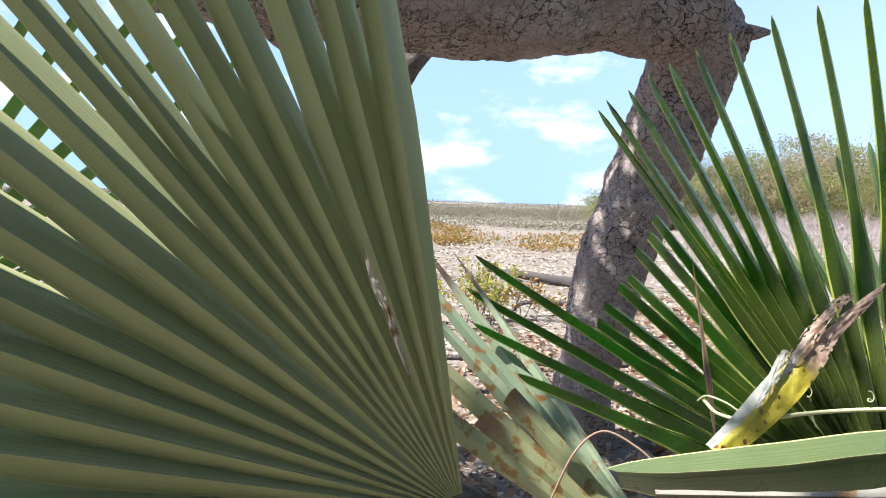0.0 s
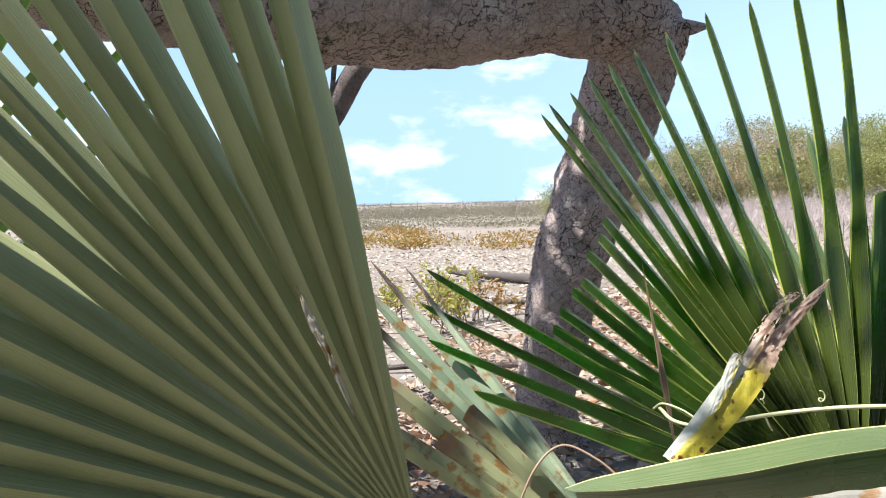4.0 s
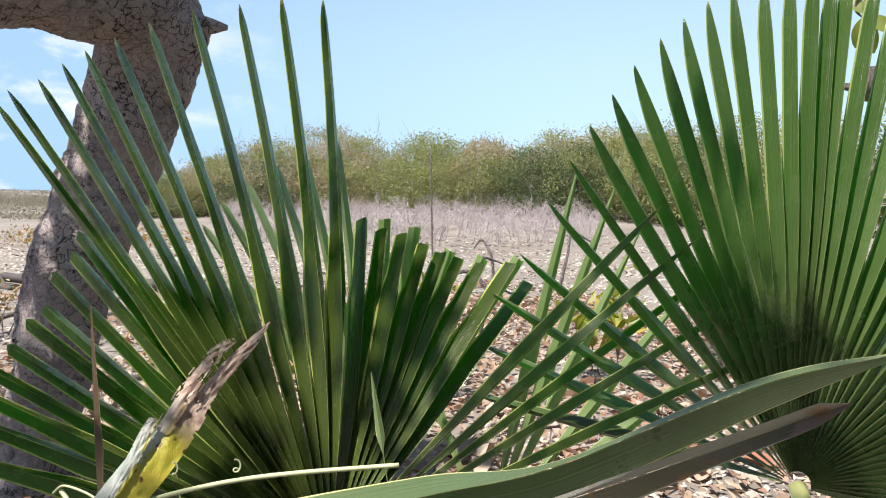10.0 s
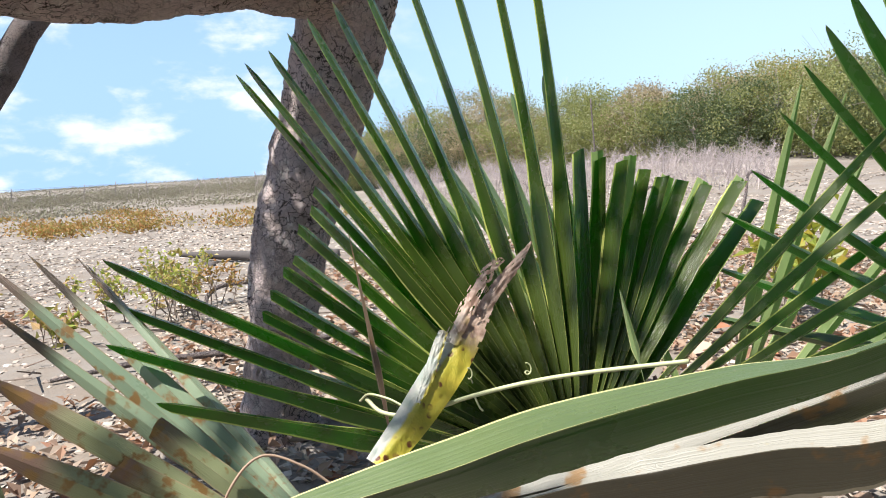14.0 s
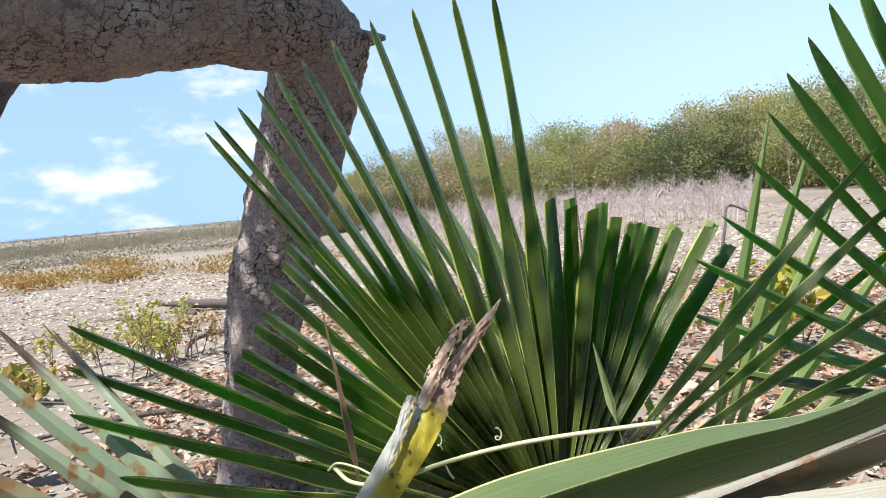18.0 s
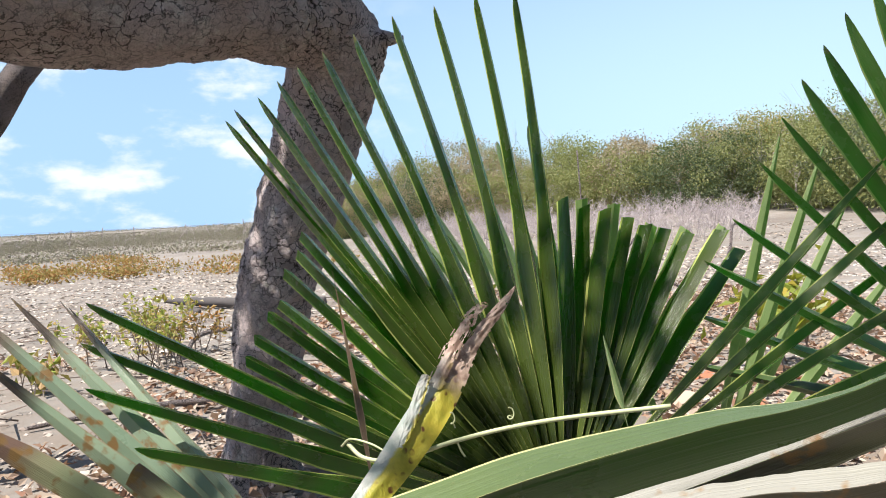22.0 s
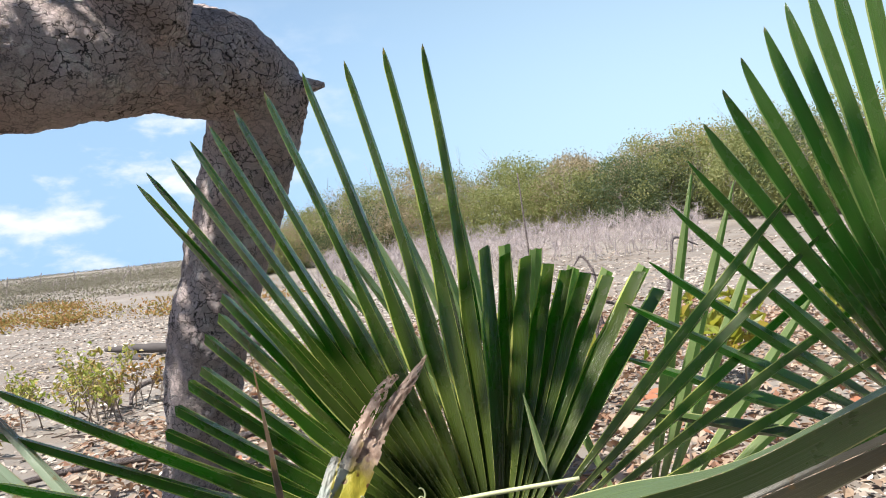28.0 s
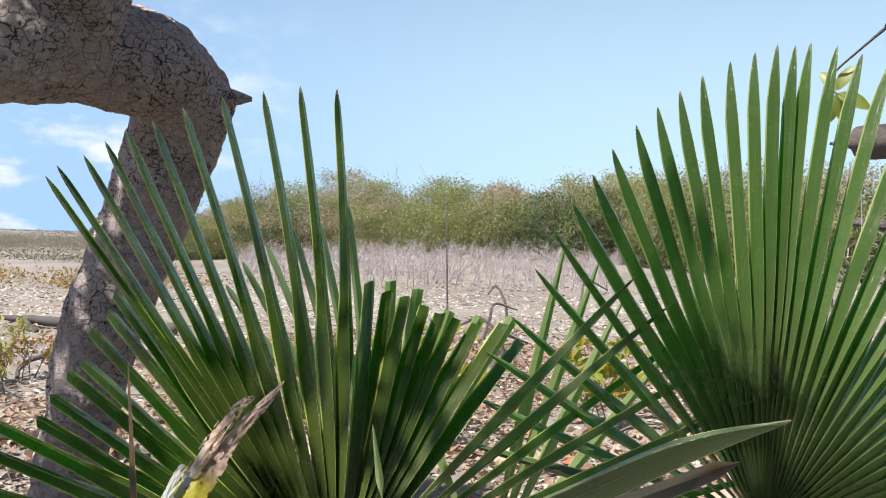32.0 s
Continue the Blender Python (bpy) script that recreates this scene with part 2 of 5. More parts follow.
def dying_material():
    """Half bleached, half yellow with brown spots, browner and greyer towards the frayed end."""
    k = Nodes("palm_leaf_dying", 0.5)
    uv = k.node("UVMap")
    split = k.node("SeparateXYZ")
    k.link(uv.outputs["UV"], split.inputs[0])
    obj = k.coords()
    wob = k.math("MULTIPLY", k.math("SUBTRACT", k.noise(obj, 60.0, 4.0), 0.5), 0.25)
    half = k.ramp(k.math("ADD", split.outputs["X"], wob), (0.28, (0, 0, 0)), (0.36, (1, 1, 1)))
    yellow = k.ramp(k.noise(obj, 30.0, 4.0), (0.35, (0.30, 0.29, 0.03)), (0.65, (0.62, 0.48, 0.06)))
    cell = k.node("TexVoronoi", Scale=95.0)
    k.link(obj, cell.inputs["Vector"])
    spot = k.ramp(k.math("ADD", cell.outputs["Distance"], wob), (0.26, (1, 1, 1)), (0.36, (0, 0, 0)))
    where = k.ramp(k.noise(obj, 45.0, 2.0), (0.44, (0, 0, 0)), (0.54, (1, 1, 1)))
    yellow = k.mix(k.mix(1.0, spot, where, "MULTIPLY"), yellow, (0.11, 0.035, 0.012))
    pale = k.ramp(k.noise(obj, 70.0, 4.0), (0.35, (0.30, 0.35, 0.31)), (0.7, (0.50, 0.50, 0.46)))
    tone = k.mix(half, pale, yellow)
    dead = k.ramp(k.math("ADD", split.outputs["Y"], wob), (0.64, (0, 0, 0)), (0.78, (1, 1, 1)))
    dry = k.ramp(k.noise(obj, 90.0, 4.0), (0.38, (0.27, 0.17, 0.125)), (0.62, (0.54, 0.40, 0.32)))
    tone = k.mix(dead, tone, dry)
    k.link(tone, k.bsdf.inputs["Base Color"])
    k.bump(k.noise(k.coords((60, 60, 20)), 9.0, 4.0), 0.4, 0.002)
    shine = k.node("BsdfTranslucent")
    k.link(tone, shine.inputs["Color"])
    both = k.node("MixShader", Fac=0.22)
    k.link(k.bsdf.outputs[0], both.inputs[1])
    k.link(shine.outputs[0], both.inputs[2])
    k.link(both.outputs[0], k.out.inputs["Surface"])
    return k.m


LEAF_DYING = dying_material()


def bark_material(name, tint=1.0, scale=1.0):
    """Grey-brown bark: cracked plates in patches, grainy knobs in others, pale lichen."""
    k = Nodes(name, 0.88)
    v = k.coords()
    warp = k.node("VectorMath")
    warp.operation = "ADD"
    n3 = k.node("TexNoise", Scale=11.0 * scale, Detail=5.0, Roughness=0.65)
    k.link(v, n3.inputs["Vector"])
    small = k.node("VectorMath")
    small.operation = "SCALE"
    small.inputs["Scale"].default_value = 0.11
    k.link(n3.outputs["Color"], small.inputs[0])
    k.link(v, warp.inputs[0])
    k.link(small.outputs[0], warp.inputs[1])
    squash = k.node("Mapping", Scale=(0.62, 1.0, 0.8))
    k.link(warp.outputs[0], squash.inputs["Vector"])
    cell = k.node("TexVoronoi", Scale=50.0 * scale)
    cell.feature = "DISTANCE_TO_EDGE"
    k.link(squash.outputs[0], cell.inputs["Vector"])
    fine = k.node("TexVoronoi", Scale=120.0 * scale)
    fine.feature = "DISTANCE_TO_EDGE"
    k.link(squash.outputs[0], fine.inputs["Vector"])
    knob = k.node("TexVoronoi", Scale=190.0 * scale)
    k.link(warp.outputs[0], knob.inputs["Vector"])
    big = k.noise(v, 6.0 * scale, 6.0, 0.6)
    grain = k.noise(v, 170.0 * scale, 4.0, 0.7)
    where = k.ramp(k.noise(v, 5.5 * scale, 4.0), (0.40, (0.35, 0.35, 0.35)), (0.56, (1, 1, 1)))
    width = k.math("MULTIPLY", k.noise(v, 25.0 * scale, 3.0), 0.10)
    crack = k.ramp(k.math("SUBTRACT", cell.outputs["Distance"], k.math("SUBTRACT", width, 0.035)), (0.0, (1, 1, 1)), (0.045, (0, 0, 0)))
    crack = k.mix(1.0, crack, where, "MULTIPLY")
    crack2 = k.ramp(fine.outputs["Distance"], (0.0, (0.8, 0.8, 0.8)), (0.10, (0, 0, 0)))
    tone = k.mix(big, (0.235 * tint, 0.183 * tint, 0.180 * tint), (0.43 * tint, 0.350 * tint, 0.338 * tint))
    tone = k.mix(k.math("MULTIPLY", grain, 0.55), tone, (0.43 * tint, 0.375 * tint, 0.365 * tint))
    lichen = k.ramp(k.noise(v, 21.0 * scale, 6.0, 0.7), (0.55, (0, 0, 0)), (0.63, (1, 1, 1)))
    tone = k.mix(k.math("MULTIPLY", lichen, 0.6), tone, (0.47 * tint, 0.44 * tint, 0.42 * tint))
    rust = k.ramp(k.noise(v, 4.0 * scale, 4.0, 0.6), (0.52, (0, 0, 0)), (0.64, (1, 1, 1)))
    tone = k.mix(k.math("MULTIPLY", rust, 0.3), tone, (0.33 * tint, 0.215 * tint, 0.165 * tint))
    stain = k.ramp(k.noise(v, 9.0 * scale, 4.0, 0.6), (0.54, (0, 0, 0)), (0.68, (1, 1, 1)))
    tone = k.mix(k.math("MULTIPLY", stain, 0.5), tone, (0.11 * tint, 0.088 * tint, 0.088 * tint))
    # cracks mixed towards black, so the shade inside them sits in the colour
    tone = k.mix(k.math("MULTIPLY", crack2, 0.4), tone, (0.10 * tint, 0.073 * tint, 0.064 * tint))
    tone = k.mix(crack, tone, (0.022 * tint, 0.014 * tint, 0.012 * tint))
    k.link(tone, k.bsdf.inputs["Base Color"])
    lumps = k.math("MULTIPLY", k.math("SUBTRACT", 1.0, knob.outputs["Distance"]), 0.5)
    h = k.math("SUBTRACT", k.math("ADD", k.math("MULTIPLY", grain, 0.5), lumps), k.math("ADD", k.math("MULTIPLY", crack, 1.3), k.math("MULTIPLY", crack2, 0.35)))
    k.bump(h, 1.0, 0.014)
    return k.m


BARK = bark_material("bark", 2.1)
BARK_FAR = bark_material("bark_thin", 0.85, 1.6)


def sand_material():
    k = Nodes("sand", 0.95)
    v = k.coords()
    big = k.noise(v, 0.35, 6.0, 0.6)
    mid = k.noise(v, 3.0, 6.0, 0.65)
    fine = k.noise(v, 60.0, 5.0, 0.7)
    tone = k.ramp(big, (0.30, (0.135, 0.117, 0.102)), (0.52, (0.21, 0.188, 0.166)), (0.75, (0.29, 0.262, 0.236)))
    dirt = k.ramp(mid, (0.45, (0, 0, 0)), (0.60, (1, 1, 1)))
    tone = k.mix(k.math("MULTIPLY", dirt, 0.62), tone, (0.17, 0.132, 0.10))
    grit = k.ramp(fine, (0.52, (0, 0, 0)), (0.66, (1, 1, 1)))
    tone = k.mix(k.math("MULTIPLY", grit, 0.5), tone, (0.24, 0.19, 0.155))
    k.link(tone, k.bsdf.inputs["Base Color"])
    k.bump(k.math("ADD", k.math("MULTIPLY", mid, 1.0), k.math("MULTIPLY", fine, 0.35)), 0.7, 0.03)
    return k.m


SAND = sand_material()


def varied_material(name, colours, rough=0.75, glow=None, share=0.3):
    """One of several colours for every island of the mesh."""
    k = Nodes(name, rough)
    g = k.node("NewGeometry")
    n = len(colours)
    stops = [((i + 0.5) / n, c) for i, c in enumerate(colours)]
    tone = k.ramp(g.outputs["Random Per Island"], *stops)
    grain = k.noise(k.coords(), 45.0, 3.0)
    tone = k.mix(k.math("MULTIPLY", grain, 0.35), tone, tuple(c * 0.55 for c in colours[0]))
    k.link(tone, k.bsdf.inputs["Base Color"])
    if glow:
        shine = k.node("BsdfTranslucent")
        k.link(k.mix(0.45, tone, glow), shine.inputs["Color"])
        both = k.node("MixShader", Fac=share)
        k.link(k.bsdf.outputs[0], both.inputs[1])
        k.link(shine.outputs[0], both.inputs[2])
        k.link(both.outputs[0], k.out.inputs["Surface"])
    return k.m


STONE = varied_material("pebble_stone", [(0.30, 0.25, 0.21), (0.50, 0.45, 0.39), (0.20, 0.155, 0.13), (0.58, 0.53, 0.47), (0.26, 0.21, 0.18)], 0.9)
CHAFF = varied_material("dry_chaff", [(0.36, 0.30, 0.24), (0.56, 0.50, 0.43), (0.20, 0.15, 0.12), (0.46, 0.39, 0.31), (0.28, 0.19, 0.13), (0.70, 0.65, 0.58), (0.12, 0.09, 0.07)], 0.85)
SCRUB_GREY = varied_material("far_scrub_leaf", [(0.26, 0.225, 0.175), (0.20, 0.195, 0.125), (0.30, 0.25, 0.20), (0.19, 0.20, 0.11)], 0.8)
LITTER = varied_material("dry_leaf", [(0.26, 0.13, 0.08), (0.42, 0.32, 0.23), (0.17, 0.11, 0.08), (0.54, 0.46, 0.37), (0.33, 0.19, 0.12), (0.30, 0.24, 0.19), (0.46, 0.38, 0.30)], 0.7, (0.5, 0.2, 0.06), 0.2)
FALLEN = [varied_material("fallen_leaf_" + n, c, 0.6, (0.6, 0.22, 0.08), 0.22) for n, c in (("red", [(0.36, 0.13, 0.07), (0.46, 0.20, 0.11)]), ("tan", [(0.52, 0.36, 0.26), (0.60, 0.45, 0.35)]), ("pale", [(0.62, 0.54, 0.46), (0.50, 0.30, 0.22)]))]
TWIG = varied_material("dead_twig", [(0.22, 0.17, 0.14), (0.36, 0.30, 0.26), (0.15, 0.11, 0.09)], 0.9)
GREY_TWIG = varied_material("grey_brush_twig", [(0.42, 0.36, 0.35), (0.55, 0.48, 0.47), (0.36, 0.30, 0.29)], 0.9)
BUSH_LEAF = varied_material("thicket_leaf", [(0.20, 0.22, 0.085), (0.25, 0.27, 0.10), (0.29, 0.30, 0.12), (0.22, 0.245, 0.10), (0.31, 0.29, 0.12)], 0.6, (0.46, 0.52, 0.08), 0.32)
BUSH_DARK = varied_material("thicket_dark_leaf", [(0.07, 0.10, 0.045), (0.11, 0.14, 0.06), (0.15, 0.17, 0.085)], 0.5, (0.20, 0.30, 0.06), 0.3)
BUSH_YELLOW = varied_material("thicket_yellow_leaf", [(0.40, 0.32, 0.08), (0.34, 0.30, 0.10), (0.45, 0.36, 0.11)], 0.6, (0.60, 0.45, 0.05), 0.3)
BUSH_DRY = varied_material("thicket_dry_leaf", [(0.38, 0.30, 0.20), (0.32, 0.27, 0.20), (0.42, 0.35, 0.19), (0.27, 0.24, 0.15)], 0.7, (0.50, 0.38, 0.14), 0.3)
LOW_ORANGE = varied_material("low_scrub_leaf", [(0.36, 0.17, 0.06), (0.30, 0.26, 0.07), (0.42, 0.24, 0.10), (0.22, 0.24, 0.07)], 0.7, (0.5, 0.3, 0.06), 0.3)
SHRUB_LEAF = varied_material("shrub_leaf", [(0.26, 0.32, 0.06), (0.38, 0.40, 0.09), (0.42, 0.24, 0.11), (0.30, 0.34, 0.08), (0.48, 0.30, 0.17)], 0.55, (0.55, 0.60, 0.08), 0.35)
BROAD_LEAF = varied_material("broad_leaf", [(0.22, 0.28, 0.05), (0.38, 0.36, 0.06), (0.17, 0.23, 0.05), (0.50, 0.38, 0.07)], 0.45, (0.65, 0.62, 0.05), 0.42)
CHAR = varied_material("charred_wood", [(0.05, 0.045, 0.045), (0.11, 0.095, 0.09)], 0.9)
OLD_WOOD = varied_material("weathered_wood", [(0.20, 0.17, 0.16), (0.27, 0.23, 0.21)], 0.9)
FIBRE = varied_material("palm_fibre", [(0.52, 0.55, 0.30), (0.46, 0.48, 0.28)], 0.6)


# ---- building ----
V = Vector
rng = random.Random(7)


def empty(name, at, label, category, group="", kind=""):
    ob = new(name)
    ob.empty_display_size = 0.05
    ob.location = at
    return tagged(ob, label, category, group, kind)


def mesh_object(name, verts, faces, material, parent=None, label="", uvs=None, smooth=True, at=None):
    me = bpy.data.meshes.new(name)
    me.from_pydata([tuple(v) for v in verts], [], faces)
    if uvs is not None:
        layer = me.uv_layers.new(name="UVMap")
        order = np.empty(len(me.loops), dtype=np.int32)
        me.loops.foreach_get("vertex_index", order)
        layer.data.foreach_set("uv", np.asarray(uvs, dtype=np.float32)[order].ravel())
    me.polygons.foreach_set("use_smooth", [smooth] * len(me.polygons))
    for m in material if isinstance(material, (list, tuple)) else [material]:
        me.materials.append(m)
    me.update()
    ob = new(name, me)
    if parent is not None:
        ob.parent = parent
    elif at is not None:
        ob.location = at
    if label:
        ob["label"] = label
    return ob


def spline(points, n):
    """n points, evenly in the parameter, on a smooth curve through rows of equal length."""
    p = np.array(points, float)
    p = np.vstack([2 * p[0] - p[1], p, 2 * p[-1] - p[-2]])
    out = []
    for s in np.linspace(0, len(p) - 3 - 1e-9, n):
        i, u = int(s), s - int(s)
        a, b, c, d = p[i : i + 4]
        out.append(0.5 * (2 * b + (c - a) * u + (2 * a - 5 * b + 4 * c - d) * u * u + (3 * b - a - 3 * c + d) * u**3))
    return np.array(out)


def tube(path, rings, sides, rough=0.0, grain=0.0, seed=0.0, cap=True, cracks=0.0):
    """Vertices and faces of a round, uneven limb along rows of x, y, z, radius."""
    s = spline(path, rings)
    centre, radius = s[:, :3], s[:, 3]
    ahead = np.gradient(centre, axis=0)
    ahead /= np.linalg.norm(ahead, axis=1)[:, None]
    side = np.cross(ahead[0], (0.31, 0.2, 0.93))
    side /= np.linalg.norm(side)
    verts, faces = [], []
    for k in range(rings):
        side = side - ahead[k] * (side @ ahead[k])
        side /= np.linalg.norm(side)
        up = np.cross(ahead[k], side)
        for j in range(sides):
            a = 2 * math.pi * j / sides
            way = math.cos(a) * side + math.sin(a) * up
            p = centre[k] + way * radius[k]
            if rough:
                q = V(p) * 1.0
                bump = rough * noise.noise(q * 9.0 + V((seed, 0, 0))) + 0.5 * rough * noise.noise(q * 23.0 + V((0, seed, 0)))
                bump += grain * noise.noise(q * 70.0)
                p = p + way * radius[k] * bump
                if cracks:
                    w = q + 0.02 * noise.noise_vector(q * 14.0)
                    near, nxt = noise.voronoi(V((w.x, w.y, w.z * 0.75)) * 27.0)[0][:2]
                    where = 0.35 + 0.9 * max(0.0, noise.noise(q * 4.0 + V((seed, 3.0, 0))) + 0.25)
                    p = p + way * cracks * where * (min(1.0, (nxt - near) / 0.22) ** 0.7 - 0.8 + 0.5 * noise.noise(q * 130.0))
            verts.append(p)
    for k in range(rings - 1):
        for j in range(sides):
            b = (j + 1) % sides
            faces.append((k * sides + j, k * sides + b, (k + 1) * sides + b, (k + 1) * sides + j))
    if cap:
        faces.append(tuple(range(sides))[::-1])
        faces.append(tuple((rings - 1) * sides + j for j in range(sides)))
    return verts, faces


def limb(name, path, rings, sides, material, parent, rough=0.0, grain=0.0, seed=0.0, label="", cracks=0.0):
    at = V(parent.location) if parent is not None else V((0, 0, 0))
    verts, faces = tube(path, rings, sides, rough, grain, seed, True, cracks)
    return mesh_object(name, [V(v) - at for v in verts], faces, material, parent, label)


# ---- palm fronds ----
def leaflet(parent, tip, width, split, material, face, fold=(48, 54), bend=0.0, droop=0.0, cut=False, start=0.02, name="leaflet", label="", ragged=0.0, twist=0.0, steps=18, root=None, bow=(0, 0, 0), slim=0.12, point=0.07, ends=0.9, hub_roll=0.0):
    """One folded strip of a fan leaf, from the frond's hub (the parent's origin) to its tip.
    width is what it covers at the radius split, where the leaflets part; fold: degrees by which its halves slope, at the hub and at the tip."""
    root = V((0, 0, 0)) if root is None else V(root)
    tip = V(tip) - root
    length = tip.length
    way = tip / length
    out = (V(face) - way * way.dot(V(face))).normalized()
    side = way.cross(out).normalized()
    lift, verts, uvs, faces = rng.uniform(-0.010, 0.010), [], [], []
    nick = rng.uniform(0, 50)
    broad = width * 0.5 / math.cos(radians(fold[0]))
    us = min(0.95, split / length)
    if cut:
        steps = max(8, steps - 4)
    for k in range(steps + 1):
        s = k / steps
        if not cut and k > steps - 7:
            s = 1.0 - (1.0 - (steps - 7) / steps) * ((steps - k) / 7.0) ** 1.9
        r = start + (length - start) * s
        u = r / length
        half = broad * min(1.0, r / split)
        if u > us:
            half *= 1.0 - slim * (u - us) / (1.0 - us)
        if not cut and u > 1.0 - point:
            half *= max(0.0, (1.0 - u) / point) ** 0.55
        half = max(half, 0.0005) * (1.0 + 0.04 * noise.noise(V((nick, r * 30.0, 0))))
        closing = min(1.0, max(0.0, (u - us * 0.9) / (0.35 * (1.0 - us))))
        slope = radians(fold[0] + (fold[1] - fold[0]) * closing * closing * (3.0 - 2.0 * closing))
        if r < split and abs(fold[0]) > 58:
            steep = abs(fold[0]) + (81.0 - abs(fold[0])) * (1.0 - r / split) ** 0.8
            half *= math.cos(radians(fold[0])) / math.cos(radians(steep))
            slope = math.copysign(radians(steep), fold[0])
        near_hub = min(1.0, max(0.0, (r / split - 0.55) / 0.8))
        roll = radians(twist) * (s - 0.5) + radians(hub_roll) * (1.0 - near_hub * near_hub * (3.0 - 2.0 * near_hub))
        o = out * math.cos(roll) + side * math.sin(roll)
        sd = side * math.cos(roll) - out * math.sin(roll)
        c = root + way * r + out * (bend + lift) * length * u * u - V((0, 0, 1)) * droop * length * max(u, 0.0) ** 2.4 + V(bow) * math.sin(math.pi * min(1.0, u))
        depth, flat = half * math.sin(slope), half * math.cos(slope)
        le = flat * (1.0 + ragged * noise.noise(V((nick + 9.0, r * 60.0, 3.0))))
        re = flat * (1.0 + ragged * noise.noise(V((nick + 21.0, r * 60.0, 7.0))))
        row = [(-le, 0.0, 0.0), (-le * 0.5, depth * 0.54, 0.25), (0.0, depth, 0.497), (0.0, depth, 0.503), (re * 0.5, depth * 0.54, 0.75), (re, 0.0, 1.0)]
        slant = 0.002 * (1 if nick > 25 else -1) if cut and k == steps else 0.0
        for a, h, uu in row:
            notch = 0.004 * noise.noise(V((nick, uu * 9.0, 1.0))) if cut and k == steps else 0.0
            verts.append(c + sd * a + o * (h - depth * 0.5) + way * (slant * a / max(flat, 1e-4) + notch))
            uvs.append((uu, u * (ends if cut else 1.0)))
        if k:
            for j in (0, 1, 3, 4):
                faces.append(((k - 1) * 6 + j, (k - 1) * 6 + j + 1, k * 6 + j + 1, k * 6 + j))
    return mesh_object(name, verts, faces, material, parent, label, uvs)


def blade(parent, ridge, top, foot, material, label="", ragged=0.0):
    """A long arching leaflet, folded along its ridge, with an upper and a lower half."""
    rows, at = 70, V(parent.location)
    r, t, b = spline(ridge, rows + 1), spline(top, rows + 1), spline(foot, rows + 1)
    verts, uvs, faces = [], [], []
    for k in range(rows + 1):
        v = k / rows
        for a, c, u0, u1 in ((t[k], r[k], 0.0, 0.497), (r[k], b[k], 0.503, 1.0)):
            for j in range(5):
                s = j / 4
                wave = ragged * 0.006 * noise.noise(V((v * 22.0, u0 * 9.0, 2.0))) * (1 - s if u0 < 0.5 else s)
                p = V(a) * (1 - s) + V(c) * s + V((0, -0.0012 * math.sin(math.pi * s), wave + 0.0006 * noise.noise(V((v * 9.0, s * 2.0, u0)))))
                verts.append(p - at)
                uvs.append((u0 + (u1 - u0) * s, v))
        if k:
            for h in (0, 5):
                for j in range(4):
                    i = (k - 1) * 10 + h + j
                    faces.append((i, i + 1, i + 11, i + 10))
    return mesh_object("leaflet", verts, faces, material, parent, label, uvs)


def fan_tips(hub, controls, first, last):
    """Tips of the leaflets numbered first to last, swung smoothly between rows of number, x, y, z."""
    hub = V(hub)
    made = []
    for i in range(first, last + 1):
        lower = [c for c in controls if c[0] <= i][-1]
        upper = [c for c in controls if c[0] >= i][0]
        a, b = V(lower[1:]) - hub, V(upper[1:]) - hub
        s = 0.0 if upper[0] == lower[0] else (i - lower[0]) / (upper[0] - lower[0])
        axis, angle = a.rotation_difference(b).to_axis_angle()
        v = a.normalized()
        v.rotate(Matrix.Rotation(angle * s, 3, axis))
        made.append(v * (a.length * (1 - s) + b.length * s))
    return made


def fan(parent, tips, split, material, face, cut=False, wide=1.04, gap=None, fold=(60, 69), bend=0.0, droop=0.0, scatter=0.012, slim=0.42, point=0.04, bows=(), hub_roll=0.0):
    """A row of leaflets, each as wide as its share of the fan at the radius where they part."""
    n = len(tips)
    for i, t in enumerate(tips):
        a = tips[max(0, i - 1)].angle(t) if i else tips[1].angle(t)
        b = tips[min(n - 1, i + 1)].angle(t) if i < n - 1 else a
        share = gap if gap else 0.5 * (a + b)
        t = t * (1.0 + rng.uniform(-scatter, scatter))
        leaflet(parent, t, 2 * split * math.tan(share / 2) * wide, split, material, face, fold, bend, droop, cut, slim=0.12 if cut else slim, point=point, bow=bows[i] if bows else (0, 0, 0), hub_roll=hub_roll)


def stalk(parent, foot, thick=0.014):
    at = V(parent.location)
    f = V(foot) - at
    path = [(0, 0, 0, thick * 0.9), (*(f * 0.5 + V((0, 0, 0.03))), thick), (*f, thick * 1.2)]
    verts, faces = tube(path, 14, 8, 0.05)
    return mesh_object("stalk", verts, faces, LEAF_PALE, parent, "smooth green leaf stalk")


# ---- ground ----
def rise(x, y):
    """Height of the land: level sand near by, a low swell under the thicket, dunes far off."""
    d = math.hypot(x, y)
    bearing = math.degrees(math.atan2(x, y))
    right = min(1.0, max(0.0, (bearing - 8.0) / 22.0)) if bearing < 120 else max(0.0, (180 - bearing) / 60)
    s = min(1.0, max(0.0, (d - 11.0) / 16.0))
    z = 0.55 * right * s * s * (3 - 2 * s)
    far = min(1.0, max(0.0, (d - 60.0) / 160.0))
    z += far * far * (1.1 + 1.6 * noise.noise(V((x * 0.006, y * 0.006, 0.0))))
    near = max(0.0, 1.0 - d / 40.0)
    z += near * (0.030 * noise.noise(V((x * 0.9, y * 0.9, 2.0))) + 0.012 * noise.noise(V((x * 3.1, y * 3.1, 5.0))))
    return z


